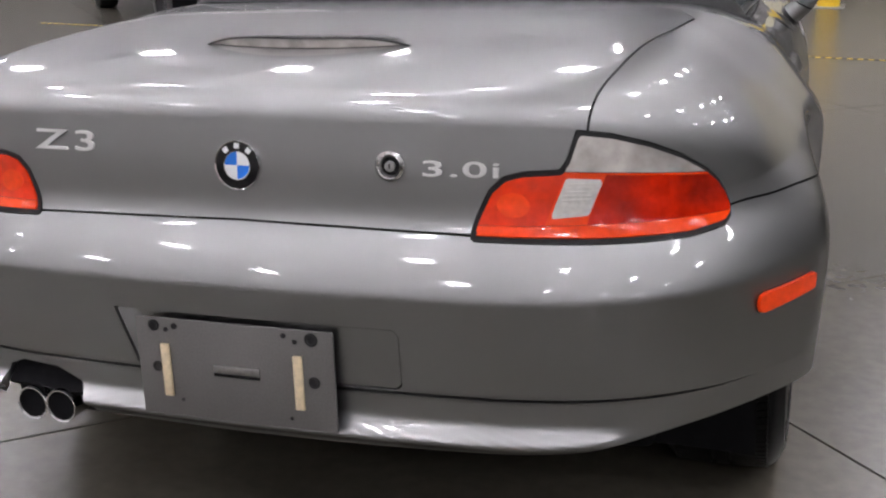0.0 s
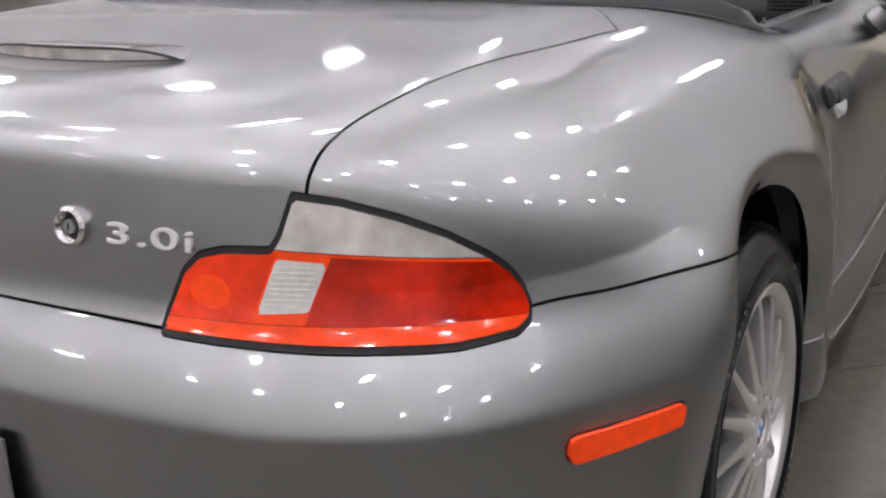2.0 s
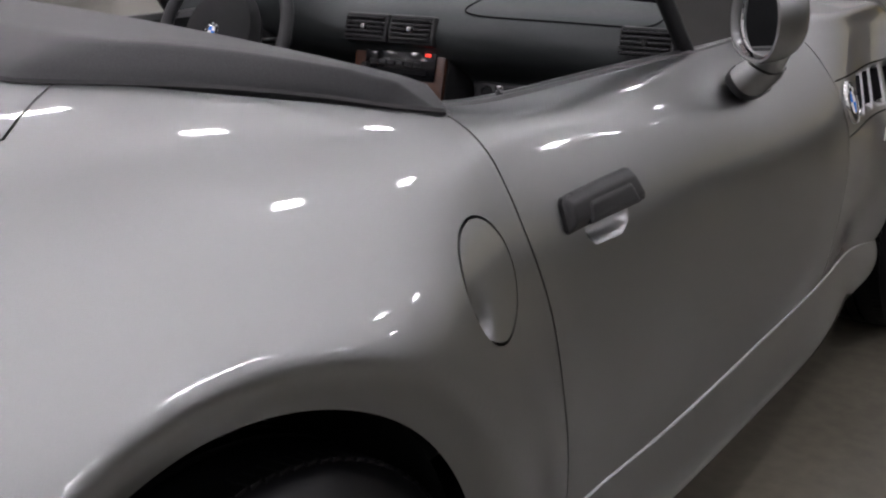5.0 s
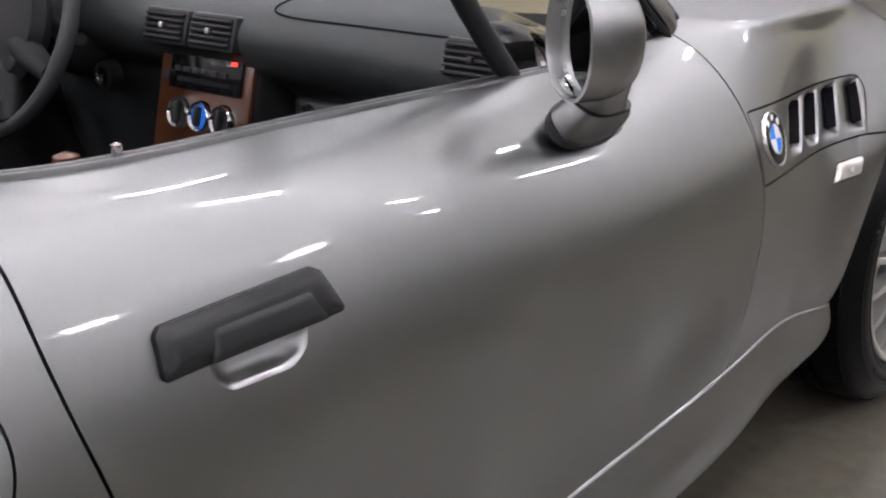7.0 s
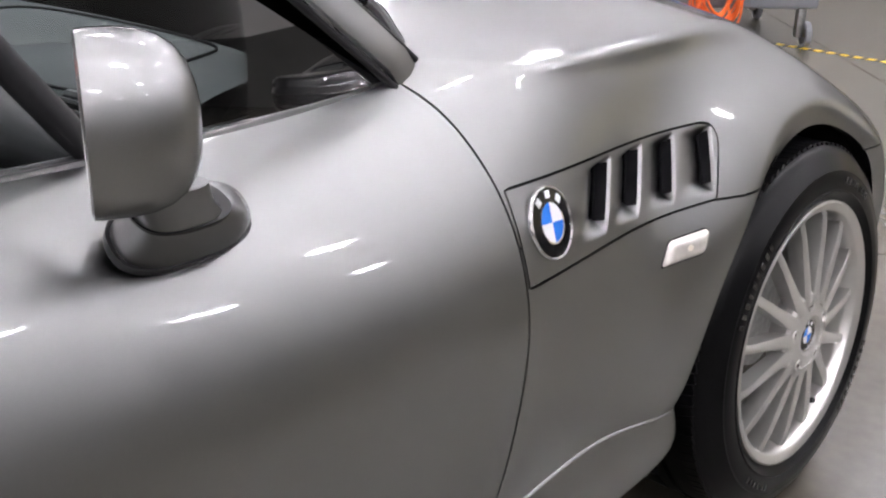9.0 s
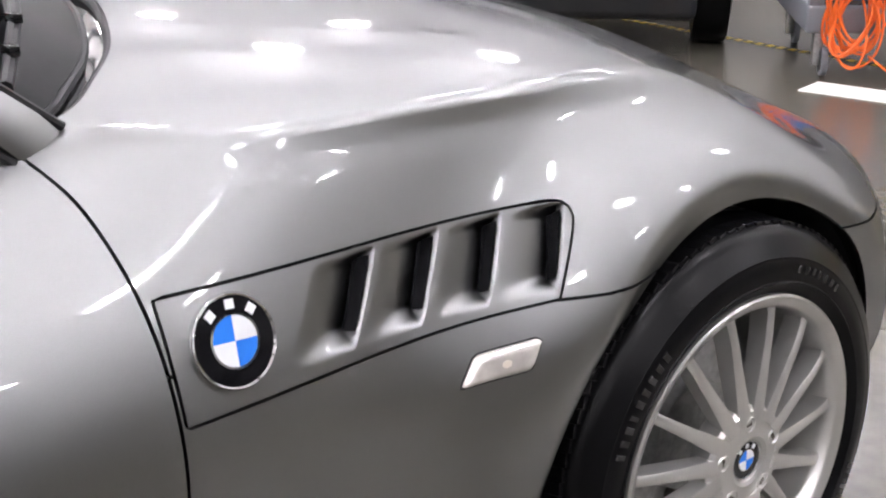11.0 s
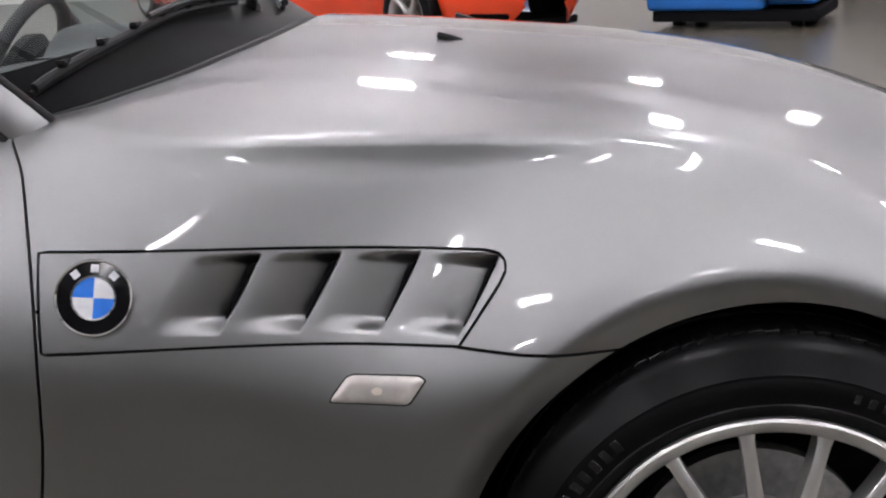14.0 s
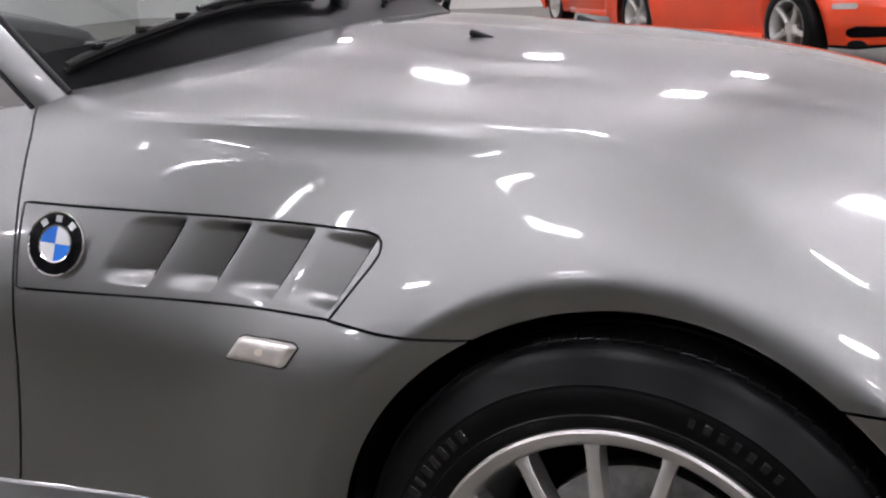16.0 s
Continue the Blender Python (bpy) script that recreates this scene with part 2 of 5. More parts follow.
def field(p):
    """Below zero inside the body, above zero outside."""
    x, y, z = np.abs(p[:, 0]), p[:, 1], p[:, 2]
    dz, dl = above(z - 0.62), above(0.5 - z)
    side = width(y) - barrel2(y) * dz**2 - barrel3(y) * dz**3 - lean(y) * above(z - 0.6, 0.04) - 0.42 * dl**2
    side = side - 0.2 * above(np.minimum(z, 0.76) - 0.625, 0.012) / (1 + np.exp((y + 0.2) / 0.05))
    side = side - 0.10 / (1 + np.exp(-(y - 1.3) / 0.16)) * above(0.63 - z, 0.04) / (1 + np.exp((y - 2.6) / 0.1))
    side = side - 0.0016 * np.exp(-((z - edge(y) + 0.034) / 0.018) ** 2) / (1 + np.exp(-(y - 1.72) / 0.04)) / (1 + np.exp((y - 2.75) / 0.06))
    side = side + flare(y, z, 0.0, ARCH_R, ARCH_R + 0.058, 0.032, 0.12) + flare(y, z, WB, ARCH_F, ARCH_F + 0.047, 0.045, 0.14)
    a = x - side
    lip = 0.026 * np.exp(-((z - 0.383) / 0.016) ** 2) / (1 + np.exp((x - 0.6) / 0.03))
    groove = 0.011 / (1 + np.exp((z - 0.457) / 0.0035)) / (1 + np.exp((x - 0.74) / 0.03))
    c = tail(z) + 0.09 * x * x - lip + groove - y
    top = centre(y) + (edge(y) - centre(y)) * (x / 0.68) ** 2
    b = z - top
    f = y - nose(z) + 0.25 * x * x
    w = 1 / (1 + np.exp(-(c - a) / 0.13))
    s = smax(smax(a, c, 0.46), f, 0.5)
    return smax(s, b, round_top(y) * (1 - w) + 0.036 * w)


def shoot(o, d, far):
    lo, hi = np.full(len(o), 0.02), np.full(len(o), far)
    for _ in range(28):
        mid = (lo + hi) / 2
        inside = field(o + mid[:, None] * d) < 0
        lo, hi = np.where(inside, mid, lo), np.where(inside, hi, mid)
    return o + lo[:, None] * d


def gradient(p):
    e = 1e-4
    g = np.stack([field(p + e * k) - field(p - e * k) for k in np.eye(3)], 1)
    return g / np.maximum(np.linalg.norm(g, axis=1, keepdims=True), 1e-9)


def grid_faces(n, m):
    i = np.arange(n * m).reshape(n, m)
    a, b, c, d = i[:-1, :-1].ravel(), i[1:, :-1].ravel(), i[1:, 1:].ravel(), i[:-1, 1:].ravel()
    return np.r_[np.c_[a, b, c], np.c_[a, c, d]]


SPLIT_Y, CORE_Z = -0.3, 0.6


def body_skin(y0=SPLIT_Y, y1=3.22, step=0.010, turn=0.46, low=-46.0, high=90.0, fan=True):
    """The outer skin of the right half, in triangles: stations along the car and a fan round its tail."""
    ys = np.arange(y0, y1, step)
    th = np.radians(np.linspace(low, high, int((high - low) / turn) + 1))
    o = np.stack(np.meshgrid(ys, th, indexing="ij"), -1).reshape(-1, 2)
    org = np.c_[np.zeros(len(o)), o[:, 0], np.full(len(o), CORE_Z)]
    way = np.c_[np.cos(o[:, 1]), np.zeros(len(o)), np.sin(o[:, 1])]
    v1, f1 = shoot(org, way, 1.2), grid_faces(len(ys), len(th))
    if not fan:
        return v1, f1
    ph = np.radians(np.linspace(0, 90, int(90 / turn) + 1))
    o = np.stack(np.meshgrid(ph, th, indexing="ij"), -1).reshape(-1, 2)
    org = np.tile([0, SPLIT_Y, CORE_Z], (len(o), 1))
    way = np.c_[np.cos(o[:, 1]) * np.cos(o[:, 0]), -np.cos(o[:, 1]) * np.sin(o[:, 0]), np.sin(o[:, 1])]
    v2, f2 = shoot(org, way, 1.3), grid_faces(len(ph), len(th))
    return np.r_[v1, v2], np.r_[f1, f2[:, ::-1] + len(v1)]


def clip(v, f, g):
    """Keeps what of the triangles lies where g >= 0, cut clean along g = 0."""
    s = g(v)
    pos = s >= 0
    n = pos[f].sum(1)
    keep = [f[n == 3]]
    extra, made, count = [], {}, len(v)

    def cut(i, j):
        nonlocal count
        key = (i, j) if i < j else (j, i)
        if key not in made:
            t = s[i] / (s[i] - s[j])
            extra.append(v[i] + t * (v[j] - v[i]))
            made[key] = count
            count += 1
        return made[key]
    out = []
    for tri in f[(n == 1) | (n == 2)].tolist():
        ins = [pos[i] for i in tri]
        k = ins.index(True) if sum(ins) == 1 else ins.index(False)
        a, b, c = tri[k], tri[(k + 1) % 3], tri[(k + 2) % 3]
        ab, ac = cut(a, b), cut(a, c)
        if sum(ins) == 1:
            out.append((a, ab, ac))
        else:
            out += [(ab, b, c), (ab, c, ac)]
    v = np.r_[v, np.array(extra).reshape(-1, 3)]
    f = np.r_[keep[0], np.array(out, int).reshape(-1, 3)]
    used = np.unique(f)
    back = np.full(len(v), -1)
    back[used] = np.arange(len(used))
    return v[used], back[f]


def weld(v, f, tol=2e-4):
    q = np.round(v / tol).astype(np.int64)
    _, first, inv = np.unique(q, axis=0, return_index=True, return_inverse=True)
    f = inv.ravel()[f]
    f = f[(f[:, 0] != f[:, 1]) & (f[:, 1] != f[:, 2]) & (f[:, 0] != f[:, 2])]
    return v[first], f


def panel(name, skin, tests, material, parent, label="", lift=0.0, depth=0.012, mirror=False, both=False, dent=None, own=True):
    """A body panel: the skin where all tests hold, with its rim turned in by depth."""
    v, f = skin
    for g in tests:
        v, f = clip(v, f, g)
    if both:
        m = v * [-1, 1, 1]
        f = np.r_[f, f[:, ::-1] + len(v)]
        v = np.r_[v, m]
    v, f = weld(v, f)
    nrm = gradient(v)
    v = v + (lift - (dent(v) if dent else np.zeros(len(v))))[:, None] * nrm
    if mirror:
        v, nrm, f = v * [-1, 1, 1], nrm * [-1, 1, 1], f[:, ::-1]
    e = np.r_[f[:, [0, 1]], f[:, [1, 2]], f[:, [2, 0]]]
    key = np.sort(e, 1)
    _, first, times = np.unique(key, axis=0, return_index=True, return_counts=True)
    rim = e[first[times == 1]]
    a, b = v[rim[:, 0]], v[rim[:, 1]]
    na, nb = nrm[rim[:, 0]], nrm[rim[:, 1]]
    side = np.cross(b - a, na)
    side /= np.maximum(np.linalg.norm(side, axis=1, keepdims=True), 1e-9)
    k = len(v) + 4 * np.arange(len(rim))
    wall = np.stack([a, b, b - depth * nb, a - depth * na], 1).reshape(-1, 3)
    faces = [tuple(t) for t in f.tolist()] + [(q + 1, q, q + 3, q + 2) for q in k.tolist()]
    return mesh_part(name, np.r_[v, wall], faces, material, parent, label, None if dent else np.r_[nrm, np.repeat(side, 4, 0)])


def curve_y(pairs):
    c = spline(pairs)
    return lambda p: p[:, 1] - c(p[:, 2])


def poly_dist(u, v, corners):
    """Signed distance to a closed outline: above zero inside."""
    pts = np.array(corners, float)
    best, inside = np.full(len(u), 9.0), np.zeros(len(u), bool)
    for (x0, y0), (x1, y1) in zip(pts, np.roll(pts, -1, 0)):
        dx, dy = x1 - x0, y1 - y0
        t = np.clip(((u - x0) * dx + (v - y0) * dy) / (dx * dx + dy * dy), 0, 1)
        best = np.minimum(best, np.hypot(u - x0 - t * dx, v - y0 - t * dy))
        if dy:
            inside ^= ((y0 > v) != (y1 > v)) & (u < dx * (v - y0) / dy + x0)
    return np.where(inside, best, -best)


GAP = 0.0018
seam_x = spline([(-0.9, 0.53), (-0.76, 0.551), (-0.66, 0.571), (-0.533, 0.586), (-0.362, 0.602), (-0.154, 0.623), (0.1, 0.645)])
door_rear = curve_y([(0.2, 0.56), (0.35, 0.548), (0.45, 0.54), (0.58, 0.518), (0.67, 0.498), (0.71, 0.488), (0.784, 0.474), (0.845, 0.469), (0.9, 0.464), (1.0, 0.46)])
door_front = curve_y([(0.2, 1.53), (0.3, 1.565), (0.45, 1.612), (0.58, 1.635), (0.66, 1.638), (0.729, 1.635), (0.767, 1.63), (0.8, 1.623), (0.831, 1.614), (0.855, 1.603), (0.885, 1.58), (0.95, 1.54)])
LAMP_EDGE = [(0.378, 0.706), (0.40, 0.742), (0.422, 0.778), (0.447, 0.797), (0.48, 0.804), (0.548, 0.806), (0.562, 0.822), (0.585, 0.864), (0.65, 0.857), (0.73, 0.84), (0.80, 0.819),
             (0.86, 0.794), (0.893, 0.775), (0.913, 0.755), (0.922, 0.735), (0.918, 0.719), (0.895, 0.708), (0.80, 0.701), (0.60, 0.702)]
GILL = [(1.641, 0.767), (1.9, 0.756), (2.13, 0.745), (2.147, 0.742), (2.154, 0.735), (2.155, 0.725), (2.148, 0.712), (2.102, 0.650), (1.9, 0.654), (1.644, 0.660)]


def lamp_in(p, grow=0.0):
    rear = np.where(p[:, 1] < -0.3, 0, 1.0)
    return poly_dist(np.abs(p[:, 0]) + p[:, 1] + 0.8, p[:, 2], LAMP_EDGE) + grow - 5 * rear


def gill_in(p, grow=0.0):
    return poly_dist(p[:, 1], p[:, 2], GILL) + grow - np.where(np.abs(p[:, 0]) > 0.5, 0, 9.0)


def wheel_out(p, grow=0.0):
    r = np.hypot(p[:, 1] - ARCH_AT[0.0][0], p[:, 2] - ARCH_AT[0.0][1]) - ARCH_R
    f = np.hypot(p[:, 1] - WB, p[:, 2] - HUB_Z) - ARCH_F
    return np.minimum(r, f) - grow + np.where(np.abs(p[:, 0]) > 0.4, 0, 9.0)


def over_hood_line(p):
    """Above zero over the shut line of the bonnet."""
    y = p[:, 1]
    line = np.where(y < 2.1, 0.706, np.where(y < WB, np.interp(y, [2.1, 2.17, 2.264, 2.3], [0.649, 0.641, 0.637, 0.637]), 0.60))
    return np.where(np.abs(p[:, 0]) < 0.45, 9.0, p[:, 2] - line)


cowl_y = spline([(0.0, 1.842), (0.2, 1.834), (0.3, 1.815), (0.4, 1.783), (0.5, 1.738), (0.57, 1.69), (0.62, 1.65), (0.648, 1.615), (0.665, 1.59), (0.68, 1.56), (0.7, 1.53)])
TAIL_GAP = spline([(0.0, 0.718), (0.38, 0.711), (0.6, 0.705), (0.8, 0.712), (0.92, 0.731), (1.05, 0.731), (1.17, 0.727), (1.32, 0.716), (1.45, 0.702)])
round_tail = lambda p: np.abs(p[:, 0]) + np.maximum(p[:, 1] + 0.8, 0)
DECK_END = -0.045
deck_front = lambda p: DECK_END + 1.3 * (0.61 - np.abs(p[:, 0])) - p[:, 1]
TOP_EDGE = spline([(-0.9, 0.40), (-0.3, 0.42), (0.0, 0.5), (0.05, 0.53), (0.14, 0.598), (0.29, 0.662), (0.45, 0.694), (0.6, 0.70)])

car = new("sports_car")
tagged(car, "grey metallic two-seat roadster with its soft top folded down", "car")
car.matrix_world = STAND
SKIN = body_skin()
COARSE = body_skin(step=0.03, turn=1.5)
low = lambda z: (lambda p: p[:, 2] - z)
under = lambda z: (lambda p: z - p[:, 2])
ahead = lambda y: (lambda p: p[:, 1] - y)
behind = lambda y: (lambda p: y - p[:, 1])
tail_over = lambda p: p[:, 2] - TAIL_GAP(round_tail(p)) - GAP
tail_under = lambda p: TAIL_GAP(round_tail(p)) - p[:, 2] - GAP
no_lamp = lambda p: -lamp_in(p, 0.004)
PLATE = [(-0.19, 0.463), (0.272, 0.463), (0.281, 0.472), (0.281, 0.556), (0.271, 0.567), (-0.226, 0.568)]
plate_in = lambda p: np.where(p[:, 1] < -0.7, poly_dist(p[:, 0], p[:, 2], PLATE), -9.0)
PIPES = [(-0.503, 0.30), (-0.503, 0.392), (-0.485, 0.424), (-0.45, 0.438), (-0.375, 0.434), (-0.325, 0.412), (-0.303, 0.37), (-0.303, 0.30)]
pipes_in = lambda p: np.where(p[:, 1] < -0.6, poly_dist(p[:, 0], p[:, 2], PIPES), -9.0)
bumper_low = spline([(0, 0.356), (0.35, 0.36), (0.49, 0.366), (0.6, 0.378), (0.7, 0.397), (0.775, 0.408), (0.9, 0.41)])
HANDLE_CUP = [(0.605, 0.76), (0.617, 0.720), (0.632, 0.708), (0.698, 0.706), (0.718, 0.717), (0.734, 0.76)]
cup_in = lambda p: poly_dist(p[:, 1], p[:, 2], HANDLE_CUP) - np.where(p[:, 0] > 0.5, 0, 9.0)
sill_top = spline([(0.1, 0.345), (0.4, 0.352), (0.8, 0.358), (1.2, 0.368), (1.6, 0.374), (1.78, 0.373), (1.92, 0.361), (2.02, 0.343), (2.09, 0.328), (2.2, 0.31)])
sill_low = spline([(0.1, 0.235), (0.5, 0.222), (1.2, 0.215), (1.7, 0.222), (1.85, 0.236), (2.0, 0.262), (2.2, 0.29)])
over_sill = lambda p: p[:, 2] - sill_top(p[:, 1]) + 0.001


def clipped(skin, tests):
    for g in tests:
        skin = clip(*skin, g)
    return skin


def build_body():
    lid_side = lambda p: seam_x(p[:, 1]) - np.abs(p[:, 0]) - GAP
    panel("trunk_lid", SKIN, [tail_over, lid_side, no_lamp, lambda p: deck_front(p) - GAP, behind(0.24)], PAINT, car, both=True)
    half = clipped(SKIN, [tail_under, no_lamp, wheel_out, behind(0.0), lambda p: p[:, 2] - bumper_low(np.abs(p[:, 0]))])
    whole = np.r_[half[0], half[0] * [-1, 1, 1]], np.r_[half[1], half[1][:, ::-1] + len(half[0])]
    crack = lambda p: 0.003 * np.clip((0.97 - round_tail(p)) / 0.25, 0.02, 1)
    panel("rear_bumper", whole, [lambda p: -plate_in(p), lambda p: p[:, 2] - 0.457 - crack(p)], PAINT, car, depth=0.03)
    panel("bumper_valance", whole, [lambda p: -pipes_in(p), lambda p: 0.457 - crack(p) - p[:, 2]], PAINT, car, depth=0.016)
    panel("plate_recess", whole, [lambda p: plate_in(p) - 0.0022], PAINT, car, lift=-0.003,
          dent=lambda p: 0.016 * np.clip((p[:, 0] + 0.21 + 0.35 * (p[:, 2] - 0.52)) / 0.03, 0, 1) * np.clip((0.1 - p[:, 0]) / 0.1, 0, 1))
    quarter = [lambda p: np.maximum(p[:, 0] - seam_x(p[:, 1]) - GAP, -deck_front(p) - GAP), lambda p: p[:, 0] - TOP_EDGE(p[:, 1]),
               lambda p: np.where(p[:, 1] < 0, tail_over(p), 9.0), no_lamp, wheel_out, lambda p: -door_rear(p) - GAP, over_sill]
    flap = lambda p: np.hypot(p[:, 1] - 0.36, p[:, 2] - 0.744)
    panel("quarter_panel", SKIN, quarter + [lambda p: flap(p) - 0.0668], PAINT, car)
    panel("quarter_panel", COARSE, quarter, PAINT, car, mirror=True)
    notch = lambda p: np.hypot((p[:, 1] - 0.304) / 1.0, (p[:, 2] - 0.716) / 1.25) - 0.0125
    panel("fuel_flap", body_skin(0.28, 0.44, 0.003, 0.22, 0, 24, False), [lambda p: 0.0632 - flap(p), notch], PAINT, car, lift=0.0005,
          dent=lambda p: 0.009 * np.exp(-(np.maximum(notch(p), 0) / 0.012) ** 1.5))
    door = [lambda p: door_rear(p) - GAP, lambda p: -door_front(p) - GAP, lambda p: p[:, 0] - 0.668, over_sill]
    panel("car_door", SKIN, door + [lambda p: -cup_in(p)], PAINT, car)
    panel("handle_recess", body_skin(0.57, 0.73, 0.004, 0.3, 0, 22, False), [lambda p: cup_in(p) + 0.0005], PAINT, car,
          dent=lambda p: 0.017 * (1 - np.exp(-(np.maximum(cup_in(p), 0) / 0.012) ** 1.5)))
    panel("car_door", COARSE, door, PAINT, car, mirror=True)
    fender = [lambda p: door_front(p) - GAP, lambda p: -over_hood_line(p) - GAP, lambda p: -gill_in(p, 0.0022), wheel_out, behind(WB - 0.05), over_sill]
    panel("front_fender", SKIN, fender, PAINT, car)
    panel("front_fender", COARSE, fender, PAINT, car, mirror=True)
    panel("hood", SKIN, [lambda p: np.maximum(door_front(p) - GAP, 0.66 - p[:, 0]), lambda p: over_hood_line(p) - GAP, lambda p: -gill_in(p, 0.0022), wheel_out,
                         lambda p: p[:, 1] - cowl_y(p[:, 0])], PAINT, car, both=True, depth=0.012)
    panel("front_bumper", SKIN, [lambda p: -over_hood_line(p) - GAP, wheel_out, ahead(WB), low(0.2)], PAINT, car, both=True)
    panel("inner_shell", COARSE, [lambda p: wheel_out(p, 0.006), lambda p: p[:, 2] - np.where(p[:, 1] < -0.3, 0.40, 0.26), lambda p: -gill_in(p, -0.012), lambda p: 0.002 - cup_in(p),
                                  lambda p: np.where(p[:, 1] < -0.7, np.maximum(p[:, 0] - 0.26, np.abs(p[:, 2] - 0.515) - 0.045), 9.0),
                                  lambda p: np.maximum(np.maximum(p[:, 0] - 0.71, 0.80 - p[:, 2]), np.maximum(-0.05 - p[:, 1], p[:, 1] - 1.9))], INNER, car, both=True, lift=-0.018)


build_body()


# ---- the car's trim ----
RED_LENS = mat("red_lamp_lens", (0.50, 0.014, 0.002), 0.12, coat=0.6, spec=0.3, grain=0.14, scale=60, spread=0.45, big=14)
RED_TURN = mat("orange_red_lens", (0.76, 0.036, 0.004), 0.12, coat=0.6, spec=0.3, grain=0.12, scale=60, spread=0.25, big=12)
RED_BRIGHT = mat("bright_red_lens", (0.86, 0.06, 0.006), 0.14, coat=0.5, spec=0.3, grain=0.08, scale=80, spread=0.1, big=10)
CLEAR_LENS = mat("clear_lamp_lens", (0.60, 0.57, 0.54), 0.14, 0.45, coat=1.0, grain=0.12, scale=50, spread=0.4, big=13)
RIBBED = mat("ribbed_white_lens", (0.62, 0.61, 0.58), 0.25, 0.1, coat=0.8, grain=0.1, scale=120, spread=0.1)
AMBER = mat("amber_bulb", (0.52, 0.46, 0.40), 0.3, coat=0.5, grain=0.1)
PLATEGREY = mat("grey_plate_plastic", (0.125, 0.12, 0.115), 0.5, grain=0.12, scale=300, bump=0.1, spread=0.08, big=6)
FOAM = mat("cream_foam_tape", (0.72, 0.60, 0.40), 0.8, grain=0.12, scale=120, spread=0.1)
DARK = mat("black_interior_plastic", (0.012, 0.012, 0.013), 0.65, spec=0.2, grain=0.2, scale=700, bump=0.2, spread=0.1)
DASH = mat("dark_grey_dashboard_vinyl", (0.034, 0.038, 0.039), 0.5, spec=0.3, grain=0.2, scale=900, bump=0.25, spread=0.08)
VINYL = mat("black_vinyl_cover", (0.026, 0.026, 0.028), 0.5, spec=0.35, grain=0.2, scale=600, bump=0.2, spread=0.12, big=5)
GREYTRIM = mat("grey_interior_plastic", (0.035, 0.035, 0.037), 0.45, grain=0.15, scale=500, spread=0.1)
SEALGLOSS = mat("glossy_belt_seal", (0.02, 0.02, 0.021), 0.28, spec=0.6, grain=0.1, scale=300, spread=0.08)
WOOD = mat("brown_wood_veneer", (0.055, 0.017, 0.006), 0.3, coat=0.4, grain=0.35, scale=30, spread=0.3, big=20)
STEEL = mat("brushed_steel", (0.4, 0.4, 0.4), 0.35, 1.0, grain=0.2, scale=80)
BADGE = mat("bright_badge_metal", (0.8, 0.8, 0.8), 0.28, 0.55, grain=0.04, scale=90)
COWL = mat("black_screen_border", (0.004, 0.004, 0.0045), 0.35, spec=0.08, grain=0.2, scale=120, spread=0.1)
TYRE_GLOSS = mat("dressed_tyre_rubber", (0.008, 0.008, 0.009), 0.22, grain=0.2, scale=160, spread=0.2)
RUST = mat("brake_iron", (0.13, 0.115, 0.10), 0.5, 0.7, grain=0.25, scale=90, spread=0.2)


def glass_mat(name, tint, rough=0.0):
    m = bpy.data.materials.new(name)
    m.use_nodes = True
    n, l = m.node_tree.nodes, m.node_tree.links
    n.remove(n["Principled BSDF"])
    clear, gloss, mix, fres = (n.new("ShaderNode" + k) for k in ("BsdfTransparent", "BsdfGlossy", "MixShader", "Fresnel"))
    clear.inputs[0].default_value = (*tint, 1)
    gloss.inputs["Roughness"].default_value = rough
    fres.inputs[0].default_value = 1.68
    l.new(fres.outputs[0], mix.inputs[0])
    l.new(clear.outputs[0], mix.inputs[1])
    l.new(gloss.outputs[0], mix.inputs[2])
    l.new(mix.outputs[0], n["Material Output"].inputs[0])
    return m


GLASS = glass_mat("tinted_car_glass", (0.74, 0.82, 0.81))
MIRROR = mat("mirror_silver", (0.85, 0.86, 0.87), 0.02, 1.0)


def on_skin(y, z):
    """The place on the right side at that station and height, and its outward normal."""
    p = shoot(np.array([[0.0, y, z]]), np.array([[1.0, 0, 0]]), 1.2)
    return Vector(p[0]), Vector(gradient(p)[0])


def on_tail(x, z):
    p = shoot(np.array([[x, -0.3, z]]), np.array([[0, -1.0, 0]]), 1.2)
    return Vector(p[0]), Vector(gradient(p)[0] * (1, 1, 1))


def on_top(x, y):
    p = shoot(np.array([[x, y, 0.6]]), np.array([[0, 0, 1.0]]), 1.2)
    return Vector(p[0]), Vector(gradient(p)[0])


def top_z(xs, ys):
    """Heights of the upper skin over many places at once."""
    xs, ys = np.abs(np.asarray(xs, float)), np.asarray(ys, float)
    o = np.c_[xs, ys, np.full(len(xs), 0.6)]
    return shoot(o, np.tile([0, 0, 1.0], (len(xs), 1)), 0.6)[:, 2]


def seat_on(place, normal, up=(0, 0, 1)):
    """A pose whose z points out along the normal and whose y points up."""
    n = Vector(normal).normalized()
    x = Vector(up).cross(n).normalized()
    y = n.cross(x)
    m = Matrix((x, y, n)).transposed().to_4x4()
    m.translation = Vector(place)
    return m


